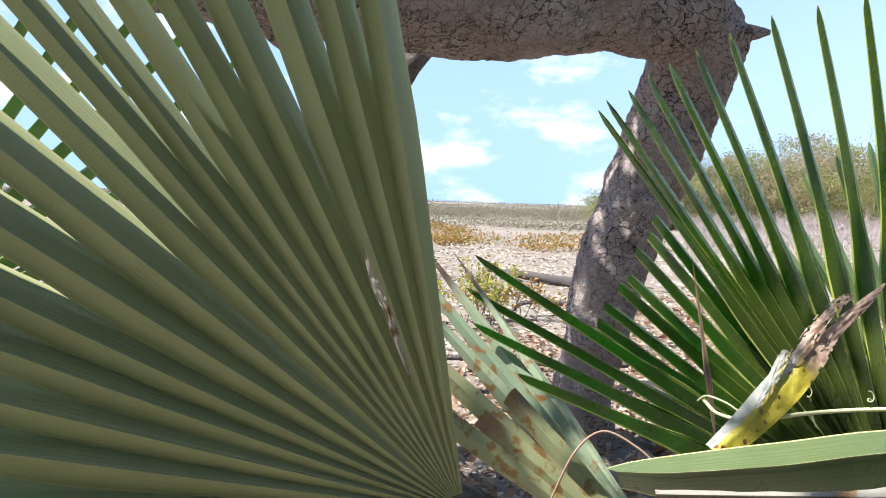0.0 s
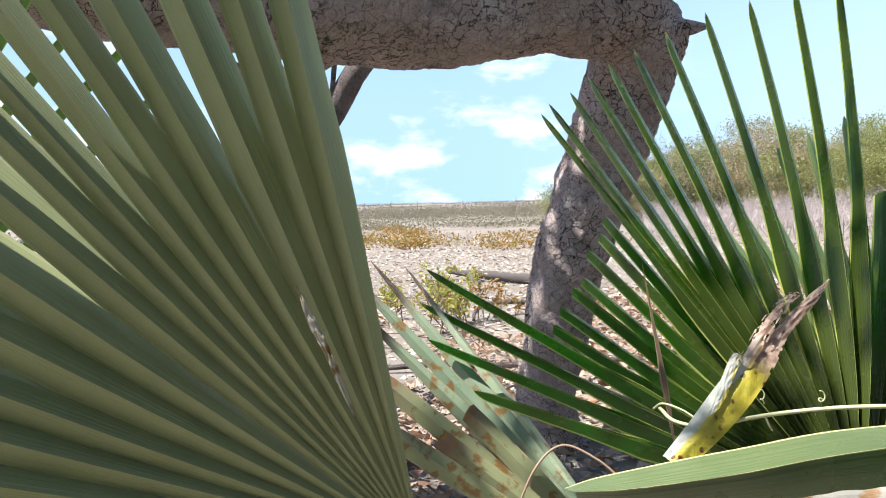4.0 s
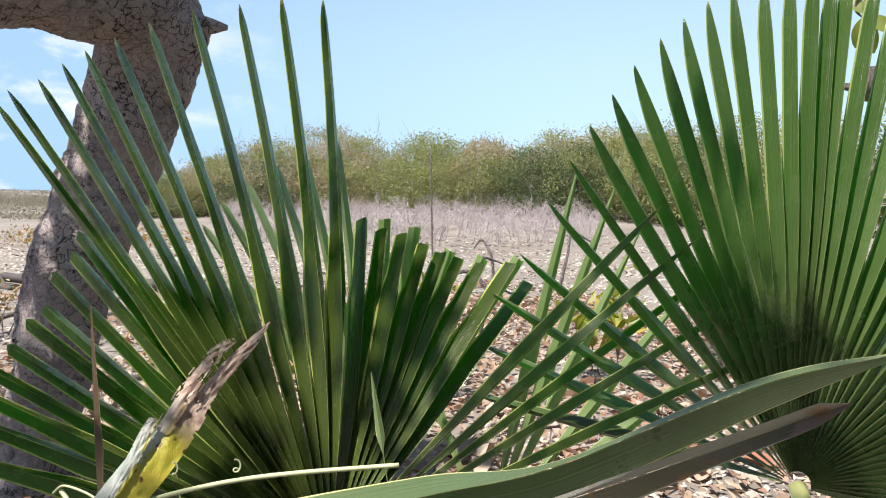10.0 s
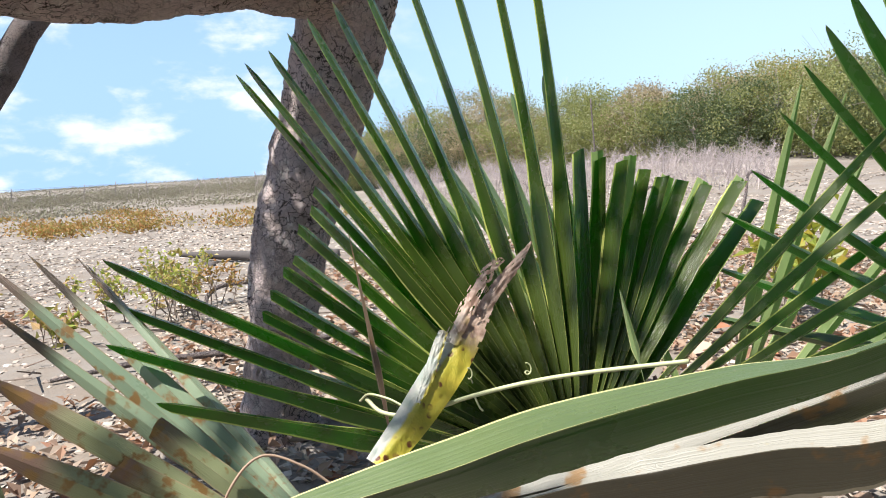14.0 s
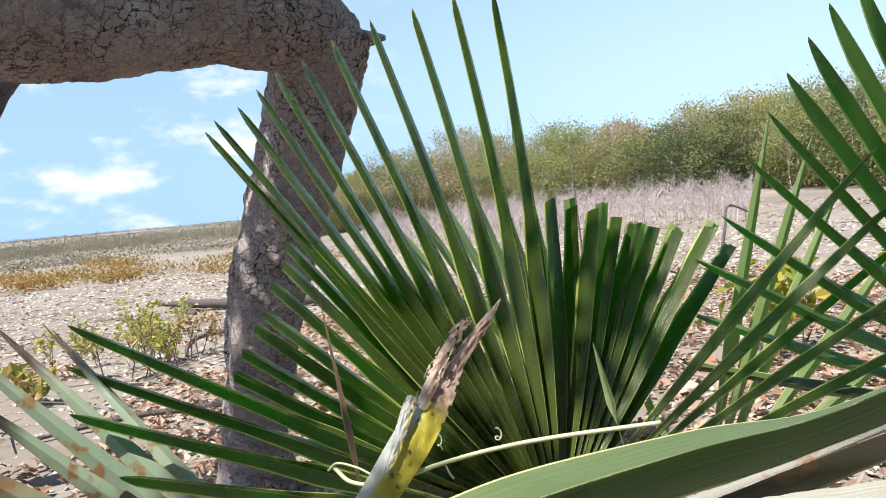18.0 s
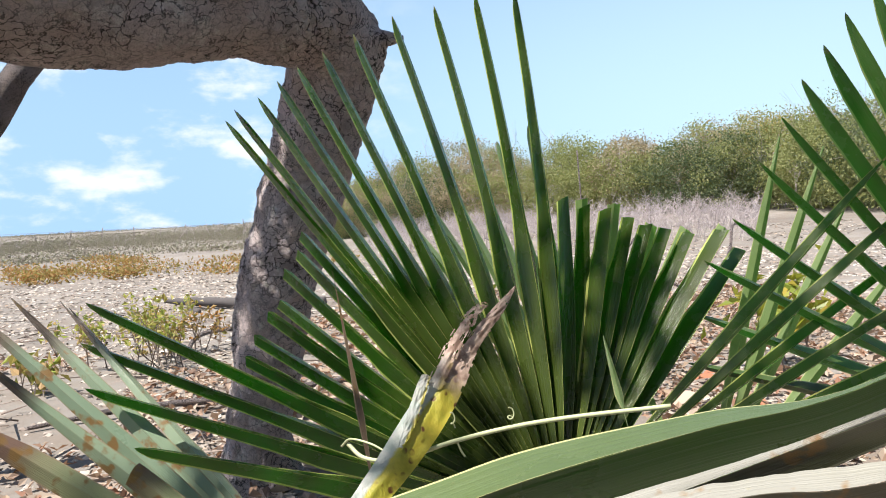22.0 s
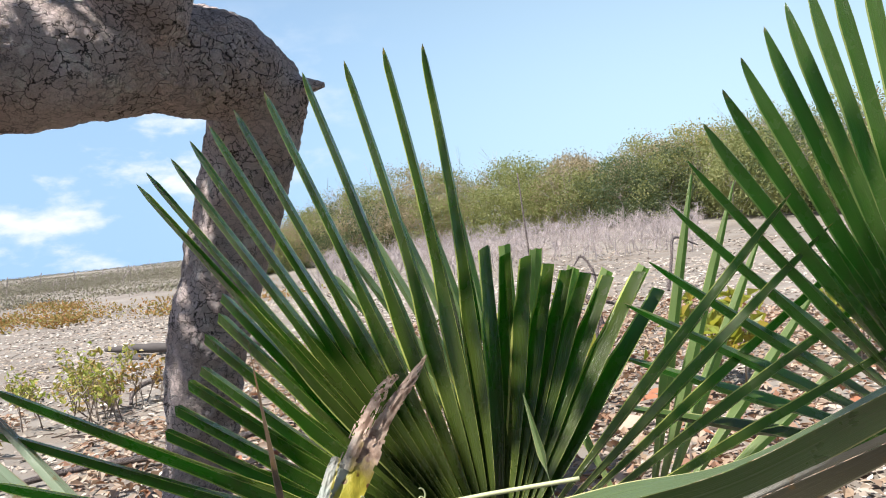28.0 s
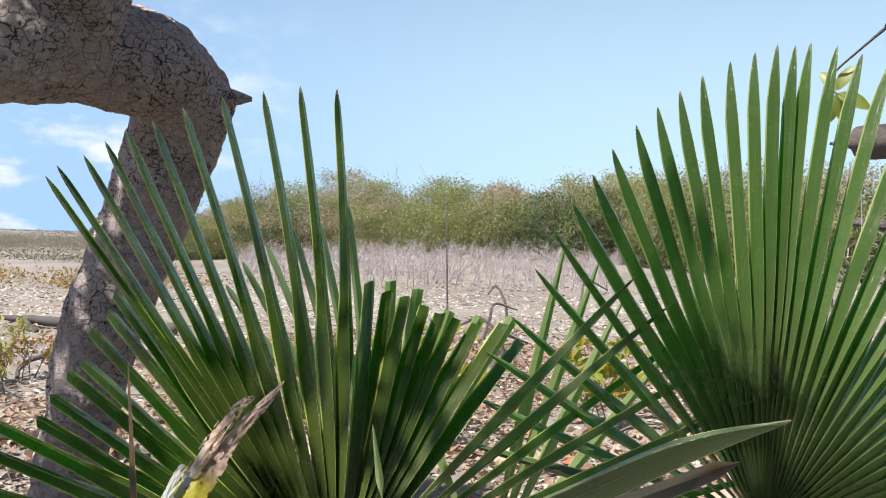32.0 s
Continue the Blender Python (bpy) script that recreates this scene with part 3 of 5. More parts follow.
def build_ground():
    rings, sides = 150, 220
    radii = [0.25 * (900 / 0.25) ** (k / (rings - 1)) for k in range(rings)]
    verts, faces = [(0, 0.5, rise(0, 0.5))], []
    for r in radii:
        for j in range(sides):
            a = 2 * math.pi * j / sides
            x, y = r * math.sin(a), 0.5 + r * math.cos(a)
            verts.append((x, y, rise(x, y)))
    for j in range(sides):
        faces.append((0, 1 + (j + 1) % sides, 1 + j))
    for k in range(rings - 1):
        for j in range(sides):
            a, b = 1 + k * sides + j, 1 + k * sides + (j + 1) % sides
            faces.append((a, b, b + sides, a + sides))
    ob = mesh_object("ground", verts, faces, SAND)
    tagged(ob, "pale dry sandy ground with grit and litter", "ground", kind="structure")


build_ground()

# ---- tree with the elbow ----
tree = empty("tree", (0.34, 2.26, 0.0), "grey-brown tree with cracked bark and a sharply bent trunk", "tree")
TRUNK = [(0.34, 2.27, -0.08, 0.15), (0.343, 2.25, 0.06, 0.105), (0.35, 2.23, 0.16, 0.086), (0.372, 2.215, 0.33, 0.092), (0.404, 2.21, 0.52, 0.099), (0.462, 2.20, 0.70, 0.104), (0.522, 2.185, 0.865, 0.114), (0.562, 2.13, 1.03, 0.119)]
limb("trunk", TRUNK + [(0.572, 2.06, 1.14, 0.122), (0.53, 2.00, 1.21, 0.112)], 300, 140, BARK, tree, 0.13, 0.02, 1.0, cracks=0.0055)
LIMB = [(0.60, 2.06, 1.16, 0.085), (0.54, 2.02, 1.19, 0.118), (0.45, 1.98, 1.212, 0.130), (0.30, 1.93, 1.215, 0.128), (0.07, 1.86, 1.183, 0.131), (-0.23, 1.75, 1.182, 0.134), (-0.60, 1.55, 1.20, 0.142), (-1.1, 1.35, 1.28, 0.14), (-1.7, 1.2, 1.55, 0.13), (-2.3, 1.1, 2.1, 0.11)]
limb("limb", LIMB, 480, 140, BARK, tree, 0.085, 0.02, 4.0, cracks=0.004)
limb("upright_branch", [(0.315, 1.90, 1.235, 0.085), (0.300, 1.83, 1.31, 0.105), (0.265, 1.76, 1.45, 0.112), (0.21, 1.73, 1.85, 0.112), (0.16, 1.72, 2.7, 0.10)], 150, 100, BARK, tree, 0.12, 0.02, 8.0, cracks=0.0035)
limb("broken_stub", [(0.64, 2.02, 1.165, 0.034), (0.69, 1.98, 1.160, 0.018), (0.722, 1.96, 1.157, 0.006)], 14, 12, BARK, tree, 0.25, 0.1, 2.0)
limb("dead_stub", [(-0.52, 1.63, 1.10, 0.016), (-0.43, 1.70, 1.035, 0.017), (-0.385, 1.745, 1.018, 0.020), (-0.34, 1.785, 1.014, 0.022), (-0.285, 1.815, 1.028, 0.021), (-0.23, 1.84, 1.06, 0.02), (-0.15, 1.85, 1.11, 0.018)], 50, 22, BARK, tree, 0.30, 0.05, 3.0)

# its crown, unseen above the view, added to shade the limb and fronds
limb("branch", [(0.17, 1.73, 2.2, 0.06), (0.18, 1.62, 2.45, 0.04), (0.20, 1.45, 2.62, 0.015)], 20, 10, BARK, tree, 0.1)
CROWN = [(0.16, 1.72, 2.7, 0.10), (-0.2, 1.8, 3.0, 0.06), (-0.7, 1.9, 3.15, 0.03)]
limb("branch", CROWN, 30, 12, BARK, tree, 0.1)
limb("branch", [(0.17, 1.73, 2.3, 0.08), (-0.3, 2.0, 2.75, 0.05), (-0.8, 2.2, 2.9, 0.02)], 30, 12, BARK, tree, 0.1)
limb("branch", [(-1.7, 1.2, 1.55, 0.1), (-1.4, 1.6, 2.3, 0.06), (-0.9, 2.3, 2.8, 0.025)], 30, 12, BARK, tree, 0.1)


def crown_leaves():
    """Unseen leaves over limb and fronds, set by their shadows, open for sun patches."""
    r = np.random.RandomState(11)
    open_to_sun = ((-0.36, 1.58, 0.15), (-0.09, 1.68, 0.125), (0.02, 1.76, 0.06), (0.51, 1.91, 0.15), (0.42, 1.88, 0.06), (-0.66, 1.48, 0.12), (0.14, 1.80, 0.04))
    verts, faces = [], []
    over = 1.0 / math.tan(radians(SUN_ELEVATION))
    drift = (-math.sin(radians(SUN_BEARING)) * over, -math.cos(radians(SUN_BEARING)) * over)

    def leaf(sx, sy, level):
        z = r.uniform(2.5, 3.1)
        p = np.array((sx - drift[0] * (z - level), sy - drift[1] * (z - level), z))
        w = r.normal(0, 1, 3) * (1, 1, 0.45)
        w /= np.linalg.norm(w)
        n = np.cross(w, r.normal(0, 1, 3) + (0, 0, 1.5))
        n /= np.linalg.norm(n)
        h = r.uniform(0.07, 0.12)
        i = len(verts)
        verts.extend([p - w * h * 0.5, p + n * h * 0.25, p + w * h * 0.5, p - n * h * 0.25])
        faces.append((i, i + 1, i + 2, i + 3))

    for _ in range(2300):
        sx = r.uniform(-1.9, 0.85)
        sy = np.interp(sx, (-1.9, -0.6, 0.3, 0.85), (1.25, 1.55, 1.93, 2.10)) + r.uniform(-0.26, 0.42)
        if any(math.hypot(sx - a, (sy - b) * 0.8) < d for a, b, d in open_to_sun) or noise.noise(V((sx * 7.0, sy * 7.0, 3.0))) > 0.42:
            continue
        leaf(sx, sy, 1.23)
    gaps = ((0.33, 0.70, 0.05), (0.46, 0.58, 0.13), (0.98, 1.02, 0.16), (0.365, 0.82, 0.045), (0.31, 1.05, 0.04), (0.20, 1.62, 0.10))
    for _ in range(2000):
        sx, sy = r.uniform(-0.95, 0.95), r.uniform(0.30, 1.62)
        if any(math.hypot(sx - a, sy - b) < d for a, b, d in gaps) or noise.noise(V((sx * 5.0, sy * 5.0, 8.0))) > 0.22:
            continue
        if (sx < 0.12 and sy < 0.95) or r.rand() > 0.62:
            continue
        leaf(sx, sy, 0.65)
    # extra leaves added only to shade the right frond's base and the crossing leaflets
    for _ in range(50):
        a, d = r.uniform(0, 2 * math.pi), 0.15 * math.sqrt(r.rand())
        leaf(1.12 + d * math.cos(a), 0.79 + d * math.sin(a), 0.50)
    for _ in range(75):
        leaf(r.normal(1.06, 0.11), r.normal(0.95, 0.09), 0.60)
    at = V(tree.location)
    return [V(v) - at for v in verts], faces


mesh_object("crown", *crown_leaves(), BROAD_LEAF, tree, "open crown of green oval leaves", None, False)

leaning = empty("leaning_stem", (-0.80, 2.7, 0.0), "thin leaning tree stem with a climbing vine", "tree")
limb("stem", [(-0.93, 2.7, -0.05, 0.06), (-0.80, 2.7, 0.35, 0.055), (-0.59, 2.7, 0.686, 0.049), (-0.435, 2.73, 0.87, 0.046), (-0.255, 2.72, 1.15, 0.042), (-0.14, 2.72, 1.4, 0.038), (0.05, 2.7, 2.4, 0.03)], 70, 20, BARK_FAR, leaning, 0.12, 0.03, 5.0)
limb("vine", [(-0.62, 2.66, 0.0, 0.012), (-0.55, 2.66, 0.45, 0.013), (-0.46, 2.66, 0.72, 0.014), (-0.40, 2.68, 0.86, 0.012), (-0.33, 2.7, 1.0, 0.01), (-0.27, 2.7, 1.5, 0.008)], 40, 8, BARK_FAR, leaning, 0.2)
limb("vine", [(-0.52, 2.66, 0.70, 0.006), (-0.50, 2.66, 0.88, 0.008), (-0.44, 2.66, 0.95, 0.009), (-0.36, 2.68, 1.15, 0.008), (-0.30, 2.7, 1.5, 0.007)], 40, 8, BARK_FAR, leaning, 0.2)

# ---- the fronds ----
# bluish-grey frond close to the camera
HUB_NEAR = (-0.003, 0.72, 0.405)
near_frond = empty("palm_frond", HUB_NEAR, "large grey-green waxy fan palm frond, freshly cut", "palm leaf", "cut palm fronds")
FACE_NEAR = V((0.05, -1.0, 0.25))
angles = [101.0, 105.2, 109.8, 115.2, 119.4, 123.0, 126.7, 130.1, 134.3, 140.9, 147.3, 154.1, 159.9, 166.0, 172.2, 179.6, 187.0]
near_tips = [V((math.cos(radians(a)), -0.22 + 0.10 * (a - 100) / 90, math.sin(radians(a)))) * (0.80 - 0.0012 * (a - 100)) for a in angles]
fan(near_frond, near_tips, 0.36, LEAF_NEAR, FACE_NEAR, wide=1.26, fold=(52, 55), bend=-0.02, slim=0.10)
blade(near_frond, [(0.141, 0.739, 0.445), (0.193, 0.729, 0.450), (0.281, 0.705, 0.470), (0.365, 0.674, 0.497), (0.474, 0.609, 0.534), (0.548, 0.548, 0.563), (0.598, 0.42, 0.645), (0.671, 0.37, 0.669)],
      [(0.135, 0.764, 0.439), (0.182, 0.765, 0.452), (0.297, 0.748, 0.479), (0.389, 0.715, 0.506), (0.499, 0.639, 0.537), (0.567, 0.565, 0.560), (0.615, 0.432, 0.645), (0.671, 0.370, 0.670)],
      [(0.152, 0.765, 0.419), (0.214, 0.749, 0.416), (0.322, 0.714, 0.437), (0.399, 0.680, 0.459), (0.496, 0.623, 0.495), (0.571, 0.563, 0.528), (0.628, 0.428, 0.626), (0.671, 0.370, 0.668)], LEAF_BLADE)
blade(near_frond, [(0.171, 0.709, 0.436), (0.290, 0.658, 0.460), (0.349, 0.636, 0.471), (0.419, 0.603, 0.491), (0.510, 0.550, 0.531), (0.627, 0.377, 0.642)],
      [(0.172, 0.715, 0.438), (0.285, 0.668, 0.460), (0.350, 0.647, 0.475), (0.425, 0.611, 0.498), (0.512, 0.552, 0.535), (0.606, 0.384, 0.643)],
      [(0.174, 0.733, 0.415), (0.299, 0.682, 0.431), (0.361, 0.659, 0.442), (0.433, 0.623, 0.460), (0.529, 0.567, 0.499), (0.611, 0.388, 0.628)], LEAF_HALF, "narrow bleached leaflet", 0.25)
blade(near_frond, [(0.185, 0.693, 0.430), (0.337, 0.623, 0.474), (0.394, 0.595, 0.486), (0.470, 0.550, 0.504), (0.514, 0.515, 0.512), (0.607, 0.462, 0.536)],
      [(0.186, 0.702, 0.427), (0.344, 0.636, 0.470), (0.405, 0.610, 0.491), (0.483, 0.563, 0.510), (0.529, 0.527, 0.521), (0.608, 0.463, 0.541)],
      [(0.188, 0.720, 0.404), (0.349, 0.649, 0.428), (0.409, 0.618, 0.439), (0.490, 0.570, 0.456), (0.539, 0.535, 0.468), (0.605, 0.461, 0.531)], LEAF_HALF, "bleached leaflet with a torn edge", 0.4)
stalk(near_frond, (0.12, 0.42, 0.012))

# a frond behind it, seen between its leaflets
HUB_SIDE = (-1.00, 1.15, 0.40)
side_frond = empty("palm_frond", HUB_SIDE, "pale fan palm frond lying behind the grey-green one", "palm leaf", "cut palm fronds")
side_tips = [V((math.cos(radians(a)), 0.10, math.sin(radians(a)))) * 0.80 for a in range(4, 96, 6)]
fan(side_frond, side_tips, 0.36, LEAF_PALE, V((0.3, -1.0, 0.2)), gap=0.095)
stalk(side_frond, (-1.10, 0.95, 0.012))

# the main fan
HUB_MAIN = (0.625, 1.10, 0.255)
main_frond = empty("palm_frond", HUB_MAIN, "dark green fan palm frond with some leaflet tips cut square", "palm leaf", "cut palm fronds")
FACE_MAIN = V((-0.26, -0.95, 0.16))


def from_hub(hub, *points):
    return [V(p) - V(hub) for p in points]


lower_tips = from_hub(HUB_MAIN, (0.067, 1.056, 0.467), (0.005, 1.255, 0.503), (-0.010, 1.40, 0.548), (0.005, 1.367, 0.607))
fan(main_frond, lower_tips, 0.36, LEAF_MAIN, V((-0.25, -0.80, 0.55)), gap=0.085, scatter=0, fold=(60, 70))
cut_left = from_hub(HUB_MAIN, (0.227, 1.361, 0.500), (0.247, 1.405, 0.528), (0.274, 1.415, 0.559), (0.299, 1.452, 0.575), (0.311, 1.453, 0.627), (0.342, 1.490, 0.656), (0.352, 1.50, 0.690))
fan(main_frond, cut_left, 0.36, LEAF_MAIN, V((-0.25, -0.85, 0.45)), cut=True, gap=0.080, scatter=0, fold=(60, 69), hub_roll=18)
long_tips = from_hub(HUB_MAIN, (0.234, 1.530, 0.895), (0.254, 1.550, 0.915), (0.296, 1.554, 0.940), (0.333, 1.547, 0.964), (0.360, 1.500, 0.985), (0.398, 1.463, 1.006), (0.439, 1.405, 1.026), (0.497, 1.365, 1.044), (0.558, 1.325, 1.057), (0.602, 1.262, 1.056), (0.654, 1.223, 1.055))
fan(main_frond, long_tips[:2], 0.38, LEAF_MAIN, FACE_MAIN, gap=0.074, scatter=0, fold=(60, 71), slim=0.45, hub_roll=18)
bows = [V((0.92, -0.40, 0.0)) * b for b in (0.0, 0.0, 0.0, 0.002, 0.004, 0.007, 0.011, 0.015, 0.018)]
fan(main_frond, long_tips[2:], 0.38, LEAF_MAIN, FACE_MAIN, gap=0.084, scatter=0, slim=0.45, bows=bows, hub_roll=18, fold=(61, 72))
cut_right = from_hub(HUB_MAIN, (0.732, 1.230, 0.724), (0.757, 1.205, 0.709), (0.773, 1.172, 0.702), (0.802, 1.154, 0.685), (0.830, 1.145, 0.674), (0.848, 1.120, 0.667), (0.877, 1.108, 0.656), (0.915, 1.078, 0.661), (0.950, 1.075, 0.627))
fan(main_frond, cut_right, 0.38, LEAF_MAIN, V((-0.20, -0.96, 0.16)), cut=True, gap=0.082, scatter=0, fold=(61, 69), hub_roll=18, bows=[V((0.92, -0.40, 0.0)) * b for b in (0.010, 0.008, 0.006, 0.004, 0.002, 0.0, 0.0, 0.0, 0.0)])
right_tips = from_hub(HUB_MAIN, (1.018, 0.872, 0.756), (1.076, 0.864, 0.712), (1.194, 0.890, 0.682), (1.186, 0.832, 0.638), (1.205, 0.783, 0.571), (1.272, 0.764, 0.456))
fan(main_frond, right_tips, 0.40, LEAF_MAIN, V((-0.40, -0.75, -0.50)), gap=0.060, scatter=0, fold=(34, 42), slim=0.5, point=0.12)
stalk(main_frond, (0.53, 0.90, 0.012))

# the frond to its right
HUB_RIGHT = (1.195, 0.765, 0.365)
right_frond = empty("palm_frond", HUB_RIGHT, "bright green fan palm frond lit through from behind", "palm leaf", "cut palm fronds")
FACE_RIGHT = V((-0.40, -0.90, 0.15))
rt = from_hub(HUB_RIGHT, (0.874, 1.100, 0.536), (0.867, 1.065, 0.621), (0.896, 1.035, 0.680), (0.911, 0.995, 0.761), (0.924, 0.962, 0.820), (0.940, 0.940, 0.868), (0.972, 0.932, 0.913), (1.003, 0.922, 0.956), (1.044, 0.917, 0.996), (1.082, 0.906, 1.030), (1.130, 0.900, 1.064), (1.166, 0.885, 1.092), (1.203, 0.864, 1.114), (1.237, 0.841, 1.131))
rt += from_hub(HUB_RIGHT, (1.264, 0.823, 1.142), (1.290, 0.803, 1.143), (1.308, 0.790, 1.147), (1.337, 0.766, 1.139), (1.370, 0.740, 1.128), (1.406, 0.711, 1.120), (1.444, 0.678, 1.091), (1.482, 0.647, 1.075), (1.518, 0.617, 1.055))
turn_axis = V((-0.60, -0.79, 0.12)).normalized()
for i in range(16):
    way = rt[22].copy()
    way.rotate(Matrix.Rotation(radians(-4.6 * (i + 1)), 3, turn_axis))
    rt.append(way * (1.0 - 0.012 * i))
for i in range(4):
    way = rt[i].copy()
    way.rotate(Matrix.Rotation(radians(9.0), 3, turn_axis))
    rt.insert(0, way * 0.98)
fan(right_frond, rt[:9], 0.30, LEAF_RIGHT, FACE_RIGHT, gap=0.072, scatter=0.0, fold=(60, 68), slim=0.35, point=0.10, hub_roll=-25)
fan(right_frond, rt[9:], 0.31, LEAF_RIGHT, FACE_RIGHT, gap=0.080, scatter=0.0, fold=(62, 64), slim=0.12, point=0.12, hub_roll=-40)
stalk(right_frond, (1.0, 0.45, 0.012))

# the sunlit frond behind
HUB_BACK = (0.80, 1.30, 0.28)
back_frond = empty("palm_frond", HUB_BACK, "pale sunlit fan palm frond with tips cut square", "palm leaf", "cut palm fronds")
FACE_BACK = V((-0.5, -0.85, 0.2))
bt = from_hub(HUB_BACK, (0.548, 1.50, 0.705), (0.580, 1.50, 0.750), (0.626, 1.50, 0.788), (0.664, 1.45, 0.815), (0.700, 1.41, 0.840), (0.745, 1.37, 0.862))
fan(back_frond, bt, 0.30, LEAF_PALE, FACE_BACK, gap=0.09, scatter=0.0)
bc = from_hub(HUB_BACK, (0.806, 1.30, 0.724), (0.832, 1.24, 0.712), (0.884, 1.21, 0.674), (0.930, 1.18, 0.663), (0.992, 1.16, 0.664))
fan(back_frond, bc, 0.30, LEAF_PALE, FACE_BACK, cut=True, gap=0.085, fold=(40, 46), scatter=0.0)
stalk(back_frond, (0.74, 1.12, 0.012))

# upright pale leaflets of another frond lying behind the right one
HUB_UP = (1.02, 1.27, 0.13)
up_frond = empty("palm_frond", HUB_UP, "pale green fan palm frond half hidden behind the others", "palm leaf", "cut palm fronds")
ut = from_hub(HUB_UP, (0.905, 1.46, 0.60), (1.075, 1.11, 0.825), (1.135, 1.08, 0.797), (1.24, 1.12, 0.72), (1.30, 1.05, 0.62), (1.36, 1.02, 0.50))
fan(up_frond, ut, 0.34, LEAF_PALE, V((-0.5, -0.85, 0.2)), gap=0.075, scatter=0.0, fold=(36, 44), slim=0.55, point=0.2)
stalk(up_frond, (0.95, 1.15, 0.012))

# the bluish frond low on the left
HUB_LOW = (0.318, 1.03, 0.17)
low_frond = empty("palm_frond", HUB_LOW, "bluish-green fan palm frond with browned, torn leaflets", "palm leaf", "cut palm fronds")
FACE_LOW = V((-0.2, -0.80, 0.55))
lt = from_hub(HUB_LOW, (-0.116, 1.211, 0.572), (-0.150, 1.315, 0.637), (-0.094, 1.39, 0.623))
fan(low_frond, lt, 0.36, LEAF_TEAL, FACE_LOW, gap=0.088, fold=(24, 34), slim=0.30, point=0.45, scatter=0.0)
fan(low_frond, from_hub(HUB_LOW, (-0.035, 1.44, 0.612), (-0.025, 1.46, 0.598)), 0.36, LEAF_TEAL, V((0.1, -0.7, 0.7)), gap=0.075, fold=(34, 44), slim=0.4, point=0.5, scatter=0.0)
fan(low_frond, from_hub(HUB_LOW, (-0.112, 1.055, 0.452), (-0.105, 1.10, 0.512)), 0.34, LEAF_SICK, FACE_LOW, gap=0.095, fold=(20, 26), slim=0.10, point=0.16, scatter=0.0)
fan(low_frond, from_hub(HUB_LOW, (0.02, 1.06, 0.40), (0.06, 1.12, 0.42)), 0.26, LEAF_SICK, FACE_LOW, cut=True, gap=0.12, fold=(14, 22), scatter=0.0)
stalk(low_frond, (0.40, 1.15, 0.012))

# a sunlit frond behind the right one
HUB_FAR = (1.66, 0.74, 0.22)
far_frond = empty("palm_frond", HUB_FAR, "yellow-green sunlit fan palm frond behind the upright one", "palm leaf", "cut palm fronds")
ft = fan_tips(HUB_FAR, [(0, 1.60, 0.98, 0.50), (2, 1.746, 0.90, 0.60), (4, 1.813, 0.777, 0.66), (6, 1.946, 0.66, 0.685), (9, 2.08, 0.50, 0.60), (12, 2.10, 0.36, 0.42)], 0, 12)
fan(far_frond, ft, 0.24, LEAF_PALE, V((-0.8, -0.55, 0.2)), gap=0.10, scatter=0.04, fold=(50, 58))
stalk(far_frond, (1.55, 0.55, 0.012))

# the dying leaflet in front of the main fan
def frayed(parent, spine, wide, material, face, name, fray, seed, label="", u0=0.0, u1=1.0, v0=0.0, v1=1.0):
    """A strip along a curve whose tissue is worn away towards its end."""
    rows, cols = 90, 16
    p = spline(spine, rows + 1)
    verts, uvs, faces = [], [], []
    for k in range(rows + 1):
        v = k / rows
        ahead = V(p[min(rows, k + 1)][:3] - p[max(0, k - 1)][:3]).normalized()
        out = (V(face) - ahead * ahead.dot(V(face))).normalized()
        side = ahead.cross(out)
        for j in range(cols + 1):
            u = j / cols
            a = (u - 0.5) * wide * p[k][3]
            ridge = 0.30 * wide * p[k][3] * (0.5 - abs(u - 0.5)) + 0.0015 * noise.noise(V((u * 5, v * 14, seed)))
            verts.append(V(p[k][:3]) + side * a + out * ridge - V(parent.location))
            uvs.append((u0 + (u1 - u0) * u, v0 + (v1 - v0) * v))
    for k in range(rows):
        for j in range(cols):
            u, v = (j + 0.5) / cols, (k + 0.5) / rows
            worn = noise.noise(V((u * 4.5, v * 11.0, seed + 5))) + 0.6 * noise.noise(V((u * 15.0, v * 30.0, seed)))
            edge = abs(u - 0.5) * 2
            if worn + 0.5 * edge**4 < fray(u, v):
                a = k * (cols + 1) + j
                faces.append((a, a + 1, a + cols + 2, a + cols + 1))
    return mesh_object(name, verts, faces, material, parent, label, uvs)


dying = empty("dead_leaflet", (0.25, 0.78, 0.466), "dying palm leaflet, yellow with brown spots and a frayed end", "palm leaf")
FACE_DYING = V((-0.40, -0.88, 0.25))
frayed(dying, [(0.246, 0.778, 0.455, 0.62), (0.285, 0.803, 0.478, 0.85), (0.330, 0.830, 0.512, 1.0), (0.366, 0.850, 0.543, 0.85), (0.385, 0.860, 0.565, 0.7)], 0.038, LEAF_DYING, FACE_DYING, "blade", lambda u, v: 1.5 - 1.5 * max(0.0, (v - 0.55) / 0.45) ** 1.3, 3.0)
frayed(dying, [(0.362, 0.846, 0.534, 1.0), (0.398, 0.862, 0.573, 1.0), (0.434, 0.873, 0.604, 0.7), (0.458, 0.880, 0.626, 0.12)], 0.016, LEAF_DYING, FACE_DYING, "frayed_prong", lambda u, v: 0.62, 9.0, "brown frayed prong", 0.5, 0.9, 0.75, 1.0)
